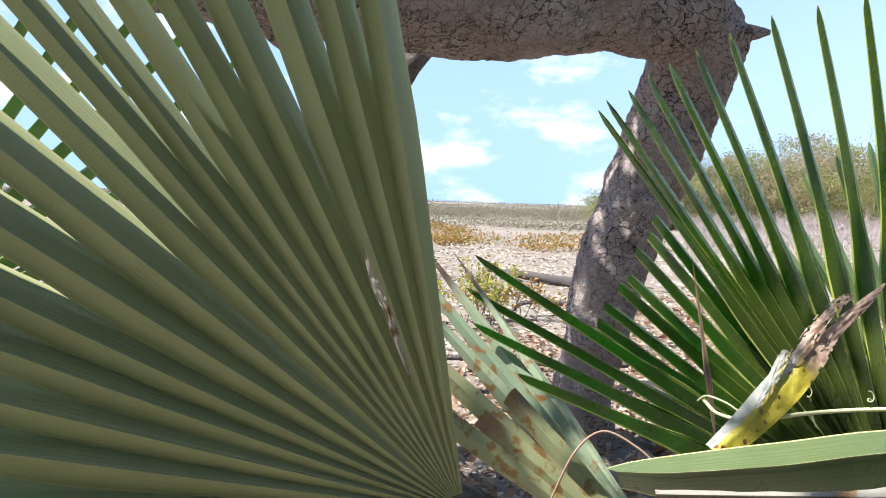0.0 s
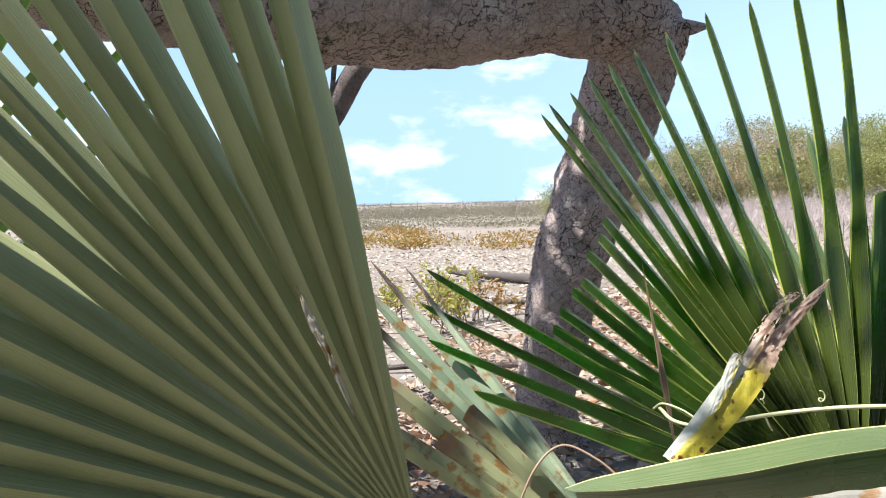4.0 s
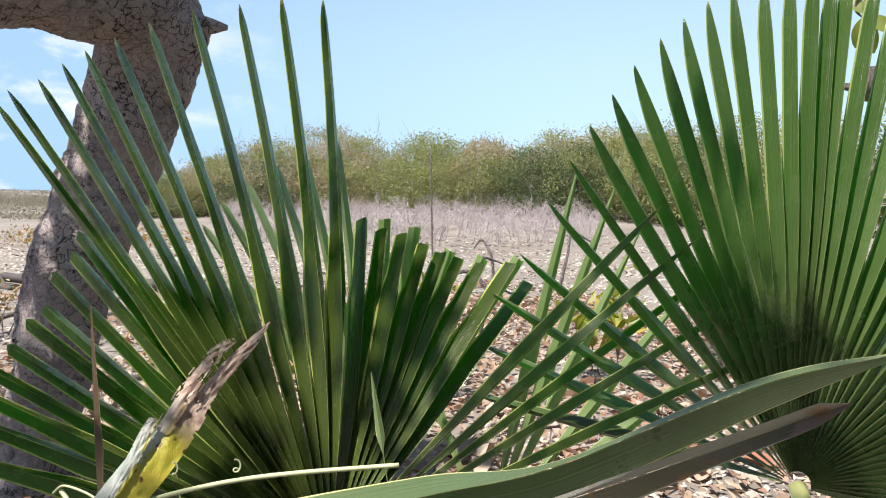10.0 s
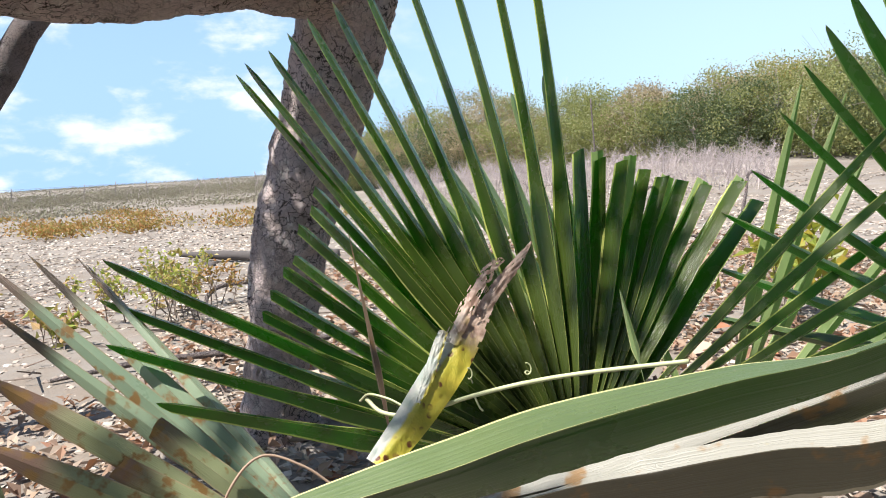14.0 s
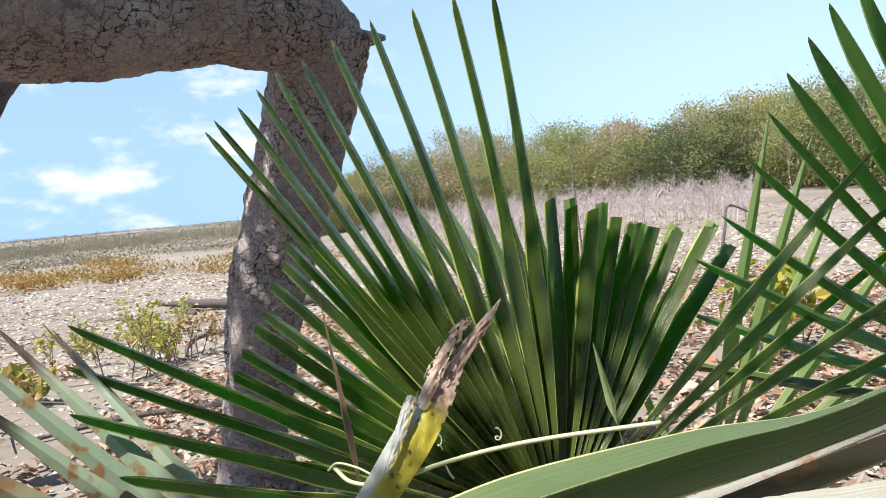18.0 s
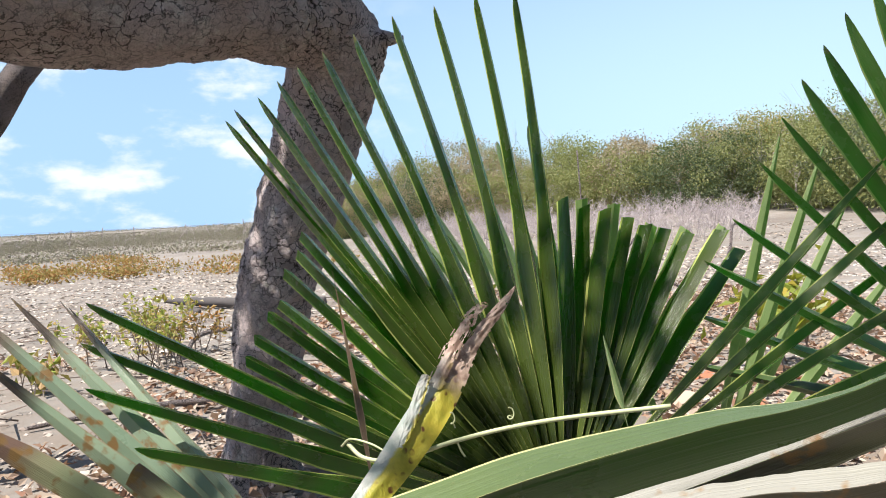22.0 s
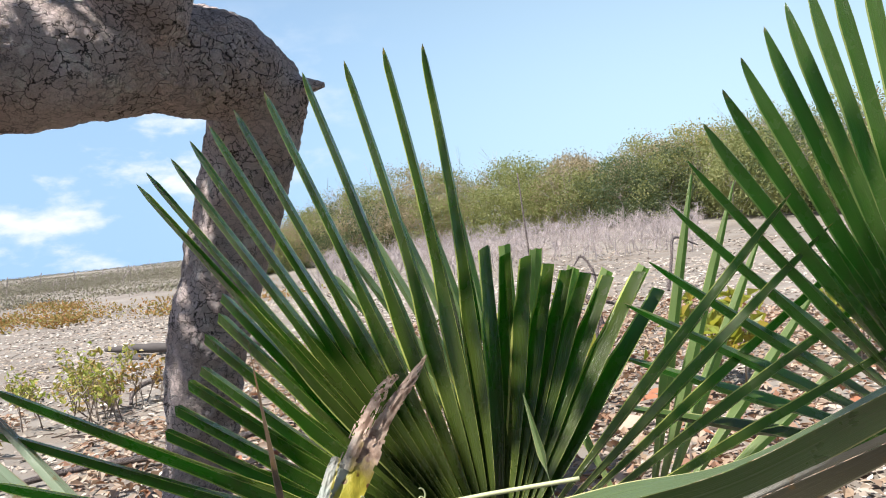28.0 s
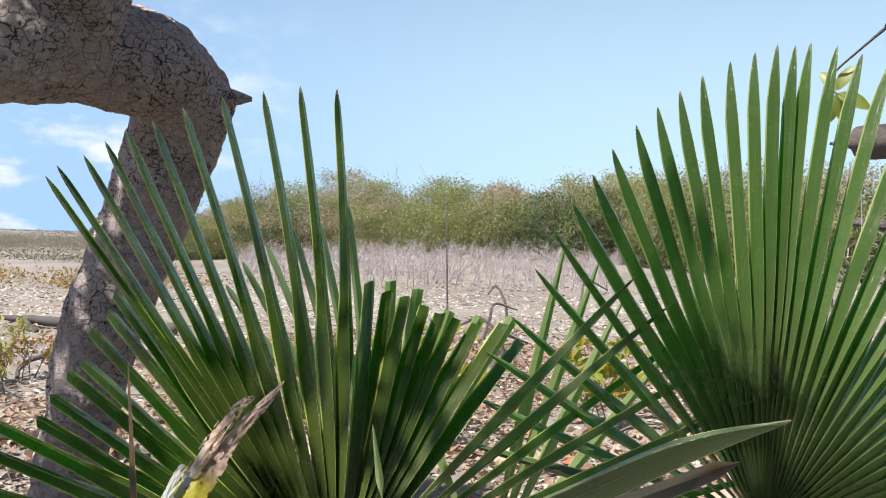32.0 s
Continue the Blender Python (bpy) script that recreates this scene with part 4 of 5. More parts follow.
frayed(dying, [(0.345, 0.842, 0.538, 1.0), (0.375, 0.856, 0.576, 1.0), (0.402, 0.868, 0.602, 0.8), (0.420, 0.874, 0.612, 0.5)], 0.017, LEAF_DYING, FACE_DYING, "frayed_prong", lambda u, v: 0.42 - 0.3 * v, 14.0, "pale frayed prong", 0.1, 0.45, 0.72, 0.95)
frayed(dying, [(0.296, 0.806, 0.496, 0.5), (0.312, 0.820, 0.514, 1.0), (0.330, 0.836, 0.540, 1.0), (0.339, 0.844, 0.551, 0.8)], 0.011, LEAF_DYING, FACE_DYING, "torn_strip", lambda u, v: 0.8, 20.0, "pale torn strip", 0.0, 0.4, 0.6, 0.7)

frayed(near_frond, [(-0.097, 0.640, 0.655, 0.15), (-0.086, 0.642, 0.625, 1.0), (-0.074, 0.643, 0.600, 0.8), (-0.066, 0.645, 0.578, 0.9), (-0.054, 0.648, 0.545, 0.1)], 0.007, LEAF_GREY, V((0.05, -1.0, 0.25)), "torn_strip", lambda u, v: 0.9, 31.0, "pale torn strip along a leaflet")
brown = empty("dry_leaflet", (0.312, 0.965, 0.40), "narrow dry brown palm leaflet standing upright", "palm leaf")
leaflet(brown, V((0.0145, 0.205, 0.240)), 0.0095, 0.10, LEAF_DRY, V((-0.45, -0.85, 0.1)), (62, 70), ragged=0.2, name="blade", steps=24, slim=0.6, point=0.5, start=-0.04)
short = empty("short_leaflet", (0.598, 0.893, 0.465), "short pale green leaflet tip standing before the fan", "palm leaf")
leaflet(short, V((0.005, 0.045, 0.085)), 0.010, 0.02, LEAF_PALE, V((-0.45, -0.9, 0.1)), (40, 50), name="blade", point=0.6, start=-0.05)


def strand(name, points, thick, material, parent=None, label="", category=""):
    verts, faces = tube([(*p, thick) for p in points], 12 * len(points), 6)
    ob = mesh_object(name, verts, faces, material, parent)
    if label:
        tagged(ob, label, category)
    return ob


def curl(centre, radius, turns, rise_by, start=0.0):
    return [(centre[0] + radius * math.cos(start + a), centre[1] + 0.4 * radius * math.sin(start + a), centre[2] + radius * math.sin(start + a) + rise_by * a) for a in np.linspace(0, 2 * math.pi * turns, int(8 * turns) + 2)]


fibre = strand("leaf_fibre", [(0.268, 0.890, 0.482), (0.279, 0.869, 0.472), (0.305, 0.841, 0.474), (0.347, 0.810, 0.492), (0.389, 0.774, 0.508), (0.431, 0.733, 0.521), (0.50, 0.68, 0.533)], 0.0022, FIBRE, None, "pale green torn fibre hanging along the leaf edge", "fibre")
strand("loop", [(0.262, 0.893, 0.480), (0.270, 0.885, 0.488), (0.285, 0.865, 0.486), (0.30, 0.85, 0.478), (0.315, 0.835, 0.480)], 0.0012, FIBRE, fibre)
strand("curl", curl((0.349, 0.806, 0.506), 0.002, 1.6, 0.0016), 0.0007, FIBRE, fibre)
strand("curl", curl((0.392, 0.770, 0.516), 0.003, 1.2, 0.0012, 1.0), 0.0007, FIBRE, fibre)
strand("curl", [(0.352, 0.806, 0.494), (0.355, 0.803, 0.484), (0.358, 0.802, 0.479)], 0.001, FIBRE, fibre)
dry_fibre = strand("dry_fibre", [(0.10, 0.93, 0.33), (0.13, 0.93, 0.40), (0.165, 0.94, 0.425), (0.205, 0.93, 0.41), (0.235, 0.92, 0.385)], 0.0016, LITTER, None, "dry tan fibre looped over the leaflets", "fibre")


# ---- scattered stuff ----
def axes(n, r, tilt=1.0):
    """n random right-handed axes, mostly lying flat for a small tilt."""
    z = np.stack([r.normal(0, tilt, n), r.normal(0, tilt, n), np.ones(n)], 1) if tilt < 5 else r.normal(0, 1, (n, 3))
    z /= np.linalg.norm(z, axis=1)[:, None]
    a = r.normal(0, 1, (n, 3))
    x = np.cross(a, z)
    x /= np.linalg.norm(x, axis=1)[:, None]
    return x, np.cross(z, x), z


def scatter_leaves(centres, size, r, tilt=9.0, curl_by=0.18, slim=0.5):
    """Small pointed leaves, each a folded pair of facets."""
    n = len(centres)
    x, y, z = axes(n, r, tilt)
    s = np.asarray(size)[:, None]
    c = np.asarray(centres)
    a, b = c - x * s * 0.5, c + x * s * 0.5
    lo = c - y * s * 0.5 * slim + z * s * curl_by
    hi = c + y * s * 0.5 * slim + z * s * curl_by
    verts = np.stack([a, lo, b, hi], 1).reshape(-1, 3)
    i = np.arange(n) * 4
    faces = np.concatenate([np.stack([i, i + 1, i + 2], 1), np.stack([i, i + 2, i + 3], 1)])
    return verts, faces


def scatter_twigs(a, b, ra, rb):
    """Three-sided tapering twigs between two rows of points."""
    a, b = np.asarray(a, float), np.asarray(b, float)
    n = len(a)
    d = b - a
    d /= np.linalg.norm(d, axis=1)[:, None] + 1e-9
    u = np.cross(d, np.where(np.abs(d[:, 2:3]) > 0.9, (1.0, 0, 0), (0, 0, 1.0)))
    u /= np.linalg.norm(u, axis=1)[:, None] + 1e-9
    w = np.cross(d, u)
    ring = []
    for base, rad in ((a, ra), (b, rb)):
        for k in range(3):
            t = 2 * math.pi * k / 3
            ring.append(base + (u * math.cos(t) + w * math.sin(t)) * np.asarray(rad).reshape(-1, 1))
    verts = np.stack(ring, 1).reshape(-1, 3)
    i = np.arange(n) * 6
    faces = []
    for k in range(3):
        m = (k + 1) % 3
        faces += [np.stack([i + k, i + m, i + 3 + m], 1), np.stack([i + k, i + 3 + m, i + 3 + k], 1)]
    return verts, np.concatenate(faces)


def stuff(name, verts, faces, material, label, category, kind="stuff"):
    ob = mesh_object(name, verts, [tuple(f) for f in faces.tolist()], material, None, "", None, False)
    return tagged(ob, label, category, kind=kind)


def join(parts):
    verts, faces, k = [], [], 0
    for v, f in parts:
        verts.append(v)
        faces.append(f + k)
        k += len(v)
    return np.concatenate(verts), np.concatenate(faces)


def ground_z(xy):
    return np.array([rise(x, y) for x, y in xy])


def twig_tree(base, height, spread, r, levels=3, thick=0.01, kids=3):
    """Straggling twigs that fork from a base: rows of starts, ends and radii."""
    starts, ends, ra, rb = [], [], [], []

    def grow(p, way, length, t, level):
        q = p + way * length
        starts.append(p), ends.append(q), ra.append(t), rb.append(t * 0.6)
        if level:
            for _ in range(kids):
                w = way + r.normal(0, spread, 3) + (0, 0, 0.12)
                s = r.uniform(0.45, 1.0)
                grow(p + way * length * s, w / np.linalg.norm(w), length * r.uniform(0.5, 0.85), t * 0.6, level - 1)

    w = r.normal(0, 0.25, 3) + (0, 0, 1.0)
    grow(np.array(base, float), w / np.linalg.norm(w), height * 0.42, thick, levels)
    return np.array(starts), np.array(ends), np.array(ra), np.array(rb)


nr = np.random.RandomState(3)

# thicket on the swell to the right
leaf_parts, dark_parts, dry_parts, yellow_parts, twig_parts = [], [], [], [], []
for k in range(132):
    bearing = radians(nr.uniform(11.5, 68.0))
    row = k % 3
    d = np.interp(math.degrees(bearing), (12, 35, 50, 68), (28, 26, 22, 19)) + (0, 1.8, 3.6)[row] + nr.uniform(-0.8, 0.8)
    x, y = d * math.sin(bearing), d * math.cos(bearing)
    top = np.interp(math.degrees(bearing), (12, 14, 17.3, 21.5, 34, 39, 43, 48, 52, 68), (1.7, 2.3, 4.3, 5.5, 5.3, 6.0, 5.6, 6.6, 6.8, 6.4)) * (0.86, 1.0, 1.06)[row]
    h = 0.74 + d * math.tan(radians(top)) - rise(x, y)
    h *= nr.uniform(0.72, 1.06)
    wide = nr.uniform(1.0, 2.0)
    z0 = rise(x, y)
    clumps = 44
    way = nr.normal(0, 1, (clumps, 3))
    way /= np.linalg.norm(way, axis=1)[:, None]
    cc = np.array([x, y, z0 + h * 0.47]) + way * np.array([wide, wide, h * 0.50]) * nr.uniform(0.70, 1.0, (clumps, 1))
    per = 85
    pts = np.repeat(cc, per, 0) + nr.normal(0, 0.17, (clumps * per, 3)) * (1.25, 1.25, 0.8)
    pts = pts[pts[:, 2] > z0 + 0.05]
    size = nr.uniform(0.055, 0.10, len(pts))
    kind, at = nr.rand(), math.degrees(bearing)
    if row == 0 and (37.5 < at < 43.5 or kind < 0.30):
        bucket = dark_parts
    elif row == 2 and 42.5 < at < 46.5:
        bucket = yellow_parts
    else:
        bucket = dry_parts if kind > (0.80 if row == 0 else 0.66) else leaf_parts
    bucket.append(scatter_leaves(pts, size, nr))
    for _ in range(5 if row == 2 else 1):
        bx, by = x + nr.uniform(-wide, wide) * 0.7, y + nr.uniform(-wide, wide) * 0.7
        twig_parts.append(scatter_twigs(*twig_tree((bx, by, z0), h * nr.uniform(0.75, 1.25), 0.42, nr, 3, 0.018)))
stuff("thicket", *join(leaf_parts), BUSH_LEAF, "dense olive-green thicket on a low rise", "bushes")
stuff("thicket", *join(dark_parts), BUSH_DARK, "dark green leafy shrubs at the thicket's foot", "bushes")
stuff("thicket", *join(dry_parts), BUSH_DRY, "brownish half-bare shrubs in the thicket", "bushes")
stuff("thicket", *join(yellow_parts), BUSH_YELLOW, "yellowing shrub behind the dark green ones", "bushes")
stuff("thicket_twigs", *join(twig_parts), GREY_TWIG, "bare grey twigs standing out of the thicket", "twigs")

# the same growth, unseen, added behind the eye to cut the fill light
behind = []
for _ in range(80):
    b, d = radians(nr.uniform(84, 232)), nr.uniform(2.6, 5.5)
    x, y = d * math.sin(b), d * math.cos(b)
    h, wide = nr.uniform(2.0, 3.2), nr.uniform(0.6, 0.9)
    n = 1500
    way = nr.normal(0, 1, (n, 3))
    way /= np.linalg.norm(way, axis=1)[:, None]
    pts = np.array([x, y, h * 0.5]) + way * np.array([wide, wide, h * 0.5]) * nr.uniform(0.4, 1.0, (n, 1)) ** 0.5
    behind.append(scatter_leaves(pts[pts[:, 2] > 0.05], nr.uniform(0.08, 0.15, int((pts[:, 2] > 0.05).sum())), nr))
stuff("thicket", *join(behind), BUSH_DARK, "dark green thicket behind the clearing", "bushes")

# dry grey brush before it
brush = []
for _ in range(760):
    b, d = radians(nr.uniform(16, 44)), nr.uniform(14.0, 24)
    x, y = d * math.sin(b), d * math.cos(b)
    brush.append(scatter_twigs(*twig_tree((x, y, rise(x, y)), nr.uniform(0.40, 0.95), 0.95, nr, 3, 0.008)))
stuff("dry_brush", *join(brush), GREY_TWIG, "low tangle of dry leafless grey brush", "brush")

# scrub and fence on the left skyline
far_leaf, far_twig = [], []
for _ in range(120):
    b = radians(nr.uniform(-22, 12.5))
    d = nr.uniform(44, 66)
    x, y = d * math.sin(b), d * math.cos(b)
    h = nr.uniform(0.5, 1.0) * np.interp(math.degrees(b), (-22, -2, 5, 12), (0.7, 0.9, 1.5, 1.7))
    n = 700
    pts = np.array([x, y, rise(x, y) + h * 0.35]) + np.clip(nr.normal(0, 1, (n, 3)), -1.7, 1.7) * (0.9, 0.6, h * 0.22)
    pts[:, 2] = np.maximum(pts[:, 2], rise(x, y))
    far_leaf.append(scatter_leaves(pts, nr.uniform(0.05, 0.10, n), nr))
    far_twig.append(scatter_twigs(*twig_tree((x, y, rise(x, y)), h * 1.2, 0.5, nr, 2, 0.02)))
stuff("far_scrub", *join(far_leaf), SCRUB_GREY, "low brown scrub along the skyline", "bushes")
stuff("far_scrub_twigs", *join(far_twig), GREY_TWIG, "bare twigs of the distant scrub", "twigs")

flat_scrub = []
for _ in range(620):
    b, d = radians(nr.uniform(-30, 14)), 20 + 70 * nr.rand() ** 1.2
    x, y = d * math.sin(b), d * math.cos(b)
    if noise.noise(V((x * 0.09, y * 0.16, 6.0))) < -0.05:
        continue
    n = 110
    pts = np.array([x, y, rise(x, y) + 0.08]) + nr.normal(0, 1, (n, 3)) * (0.8, 0.5, 0.07)
    pts[:, 2] = np.maximum(pts[:, 2], rise(x, y) + 0.01)
    flat_scrub.append(scatter_leaves(pts, nr.uniform(0.04, 0.12, n), nr))
for _ in range(420):
    b, d = radians(nr.uniform(-34, 14)), nr.uniform(75, 230)
    x, y = d * math.sin(b), d * math.cos(b)
    n = 90
    pts = np.array([x, y, rise(x, y) + 0.1]) + nr.normal(0, 1, (n, 3)) * (4.5, 3.0, 0.10)
    pts[:, 2] = np.maximum(pts[:, 2], ground_z(pts[:, :2]))
    flat_scrub.append(scatter_leaves(pts, nr.uniform(0.2, 0.5, n), nr))
stuff("flat_scrub", *join(flat_scrub), SCRUB_GREY, "flat patches of grey-brown dry plants on the sand", "plants")

fence = empty("fence", (-2.0, 62.0, rise(-2.0, 62.0)), "distant post and wire fence along the field", "fence")
for i in range(17):
    x = -24 + i * 2.1 + nr.uniform(-0.3, 0.3)
    y = 61.0 + 0.08 * x
    h = nr.uniform(1.0, 1.3) * (1.25 if i % 5 == 0 else 1.0)
    z = rise(x, y)
    verts, faces = tube([(x, y, z - 0.2, 0.036), (x + nr.uniform(-0.05, 0.05), y, z + h * 0.5, 0.034), (x + nr.uniform(-0.1, 0.1), y, z + h, 0.03)], 5, 7)
    mesh_object("post", [V(v) - V(fence.location) for v in verts], faces, OLD_WOOD, fence)
for k in range(3):
    z = 0.45 + 0.35 * k
    row = [(x, 60.95 + 0.08 * x, rise(x, 61 + 0.08 * x) + z, 0.008) for x in np.linspace(-24, 9.6, 9)]
    verts, faces = tube(row, 30, 4)
    mesh_object("wire", [V(v) - V(fence.location) for v in verts], faces, OLD_WOOD, fence)

# low orange and green scrub on the sand
low = []
for _ in range(24):
    b, d = radians(nr.uniform(-24, 11)), nr.uniform(11, 27)
    x, y = d * math.sin(b), d * math.cos(b)
    n = int(nr.uniform(160, 520))
    s = nr.uniform(0.15, 0.40)
    pts = np.array([x, y, rise(x, y) + 0.10]) + np.abs(nr.normal(0, 1, (n, 3))) * nr.choice([-1, 1], (n, 3)) * (s * 1.5, s, 0.05)
    pts[:, 2] = np.maximum(pts[:, 2], rise(x, y) + 0.01)
    low.append(scatter_leaves(pts, nr.uniform(0.03, 0.09, n), nr))
stuff("low_scrub", *join(low), LOW_ORANGE, "low orange and yellow-green plants on the sand", "plants")


def shrub(x, y, height, wide, stems, leaves, label, leaf_size=0.036, material=SHRUB_LEAF):
    ob = empty("shrub", (x, y, rise(x, y)), label, "shrub")
    parts, spots = [], []
    for _ in range(stems):
        a, b, ra, rb = twig_tree((nr.normal(0, wide * 0.2), nr.normal(0, wide * 0.2), -0.01), height * nr.uniform(0.7, 1.1), 0.42, nr, 2, 0.004, 3)
        parts.append(scatter_twigs(a, b, ra, rb))
        spots.append(b)
    v, f = join(parts)
    mesh_object("stem_tangle", v, [tuple(q) for q in f.tolist()], TWIG, ob, "", None, False)["kind"] = "stuff"
    spots = np.concatenate(spots)
    pick = spots[nr.randint(0, len(spots), leaves)] + nr.normal(0, 0.02, (leaves, 3))
    pick[:, 2] = np.maximum(pick[:, 2], 0.01)
    v, f = scatter_leaves(pick, nr.uniform(0.6, 1.3, leaves) * leaf_size, nr, slim=0.55)
    mesh_object("foliage", v, [tuple(q) for q in f.tolist()], material, ob, "", None, False)["kind"] = "stuff"
    return ob


shrub(-0.02, 4.45, 0.44, 0.75, 16, 800, "small straggly shrub with yellow-green and reddish leaves")
shrub(0.32, 4.75, 0.34, 0.5, 9, 300, "small straggly shrub with reddish dry leaves", 0.035, LOW_ORANGE)
shrub(-0.95, 5.2, 0.35, 0.3, 6, 200, "small yellow-green shrub on the sand")
shrub(-0.40, 3.9, 0.22, 0.3, 5, 90, "small green seedling on the sand", 0.06)
shrub(1.75, 2.75, 0.55, 0.4, 8, 150, "yellow-green broad-leaved seedlings behind the fronds", 0.085, BROAD_LEAF)
shrub(1.25, 2.55, 0.50, 0.3, 6, 90, "yellow-green broad-leaved seedling behind the fronds", 0.085, BROAD_LEAF)
shrub(2.55, 2.6, 0.55, 0.4, 7, 110, "yellow and green broad-leaved seedlings in the litter", 0.085, BROAD_LEAF)
shrub(3.2, 2.3, 0.6, 0.5, 9, 200, "green sapling beside the fallen branches", 0.08, BROAD_LEAF)

# log, branches and sticks on the sand
log = empty("log", (0.65, 7.0, 0.0), "charred fallen log lying on the sand", "log")
limb("log_body", [(0.22, 7.45, 0.085, 0.022), (0.45, 7.3, 0.075, 0.036), (0.75, 7.05, 0.06, 0.042), (1.1, 6.80, 0.05, 0.045), (1.5, 6.6, 0.04, 0.04)], 50, 18, CHAR, log, 0.3, 0.08, 2.0)
limb("broken_branch", [(0.40, 7.30, 0.10, 0.02), (0.42, 7.18, 0.05, 0.03), (0.44, 7.05, 0.02, 0.03), (0.48, 6.95, 0.015, 0.02)], 14, 10, CHAR, log, 0.3)
bent = empty("fallen_branch", (0.5, 4.9, 0.0), "thin bent brown branch lying on the sand", "branch")
limb("branch", [(0.29, 4.80, 0.0, 0.010), (0.31, 4.86, 0.05, 0.014), (0.40, 4.95, 0.085, 0.015), (0.60, 5.0, 0.085, 0.016), (0.95, 5.1, 0.03, 0.016)], 34, 8, BARK_FAR, bent, 0.2)
bent2 = empty("fallen_branch", (0.1, 3.3, 0.0), "thin grey branch lying in the litter", "branch")
limb("branch", [(-0.35, 3.25, 0.02, 0.008), (0.0, 3.3, 0.035, 0.012), (0.35, 3.28, 0.03, 0.014), (0.9, 3.4, 0.02, 0.015)], 30, 8, BARK_FAR, bent2, 0.2)
pole = empty("thin_pole", (4.45, 7.1, rise(4.45, 7.1)), "thin grey stick standing upright in the sand", "stick")
limb("stick", [(4.45, 7.1, -0.05, 0.014), (4.42, 7.1, 0.5, 0.012), (4.38, 7.1, 1.35, 0.008)], 14, 6, BARK_FAR, pole, 0.1)
for x, y, h, lean in ((3.9, 5.6, 0.30, 0.25), (4.6, 6.2, 0.42, -0.1), (5.2, 5.9, 0.5, 0.3), (3.3, 4.4, 0.30, -0.2), (2.6, 3.6, 0.28, 0.2)):
    dead = empty("dead_branch", (x, y, rise(x, y)), "bent reddish-brown dead branch sticking out of the litter", "branch", "dead branches in the litter")
    z = rise(x, y)
    limb("branch", [(x, y, z - 0.03, 0.018), (x + lean * 0.3, y, z + h * 0.6, 0.015), (x + lean * 0.8, y + 0.1, z + h, 0.013), (x + lean * 1.8, y + 0.1, z + h * 0.8, 0.006)], 24, 8, BARK_FAR, dead, 0.25)

# litter, twigs and pebbles
n = 21000
xy = np.stack([nr.uniform(-0.9, 4.6, n), nr.uniform(1.15, 6.2, n)], 1)
dense = np.array([noise.noise(V((x * 1.3, y * 1.3, 4.0))) for x, y in xy]) + np.interp(xy[:, 0], (-0.9, 0.6, 1.2), (-0.1, 0.05, 0.35)) - np.interp(xy[:, 1], (3.0, 5.5), (0.0, 0.3))
xy = xy[dense > -0.1]
c = np.column_stack([xy, ground_z(xy) + nr.uniform(0.008, 0.035, len(xy))])
stuff("leaf_litter", *scatter_leaves(c, nr.uniform(0.018, 0.062, len(c)), nr, 0.55, 0.14, 0.6), LITTER, "reddish-brown fallen leaves and husks", "leaf litter")
n = 900
xy = np.stack([nr.uniform(-1.2, 5.0, n), nr.uniform(1.3, 7.5, n)], 1)
a = np.column_stack([xy, ground_z(xy) + nr.uniform(0.004, 0.03, n)])
w = nr.uniform(0, 2 * math.pi, n)
length = nr.uniform(0.05, 0.45, n) ** 1.3
b = a + np.stack([np.cos(w) * length, np.sin(w) * length, nr.uniform(-0.01, 0.05, n)], 1)
rad = nr.uniform(0.0015, 0.006, n)
stuff("fallen_twigs", *scatter_twigs(a, b, rad, rad * 0.6), TWIG, "dry twigs scattered over the sand", "twigs")


def scatter_stones(xy, size, r):
    z = ground_z(xy)
    base = np.array([(1, 0, 0), (0, 1, 0), (-1, 0, 0), (0, -1, 0), (0, 0, 0.75), (0.65, 0.65, 0.35), (-0.65, 0.6, 0.35), (-0.6, -0.65, 0.35), (0.6, -0.65, 0.35)], float)
    faces = np.array([(0, 5, 8), (1, 5, 0), (1, 6, 5), (2, 6, 1), (2, 7, 6), (3, 7, 2), (3, 8, 7), (0, 8, 3), (4, 5, 6), (4, 6, 7), (4, 7, 8), (4, 8, 5)])
    m = len(xy)
    v = base[None] * r.uniform(0.6, 1.2, (m, 9, 3)) * np.asarray(size)[:, None, None]
    v = v + np.column_stack([xy, z - np.asarray(size) * 0.15])[:, None]
    f = faces[None] + (np.arange(m) * 9)[:, None, None]
    return v.reshape(-1, 3), f.reshape(-1, 3)


n = 13000
d = nr.uniform(1.2, 13.0, n)
b = np.radians(nr.uniform(-28, 60, n))
xy = np.stack([d * np.sin(b), d * np.cos(b)], 1)
size = nr.uniform(0.005, 0.02, n) ** 1.0 * np.interp(d, (1, 13), (1.0, 2.0))
stuff("pebbles", *scatter_stones(xy, size, nr), STONE, "grit and small pebbles on the sand", "pebbles")

n = 46000
d = 1.3 + 17.0 * nr.uniform(0, 1, n) ** 1.3
b = np.radians(nr.uniform(-28, 62, n))
xy = np.stack([d * np.sin(b), d * np.cos(b)], 1)
keep = np.array([noise.noise(V((x * 0.8, y * 0.8, 9.0))) + 0.6 * noise.noise(V((x * 2.4, y * 2.4, 3.0))) for x, y in xy]) > -0.15
xy, d = xy[keep], d[keep]
c = np.column_stack([xy, ground_z(xy) + nr.uniform(0.001, 0.007, len(xy))])
stuff("chaff", *scatter_leaves(c, nr.uniform(0.012, 0.045, len(c)) * np.interp(d, (1, 18), (1.0, 2.6)), nr, 0.22, 0.07, 0.45), CHAFF, "grey and tan bits of dry bark, husk and straw on the sand", "debris")

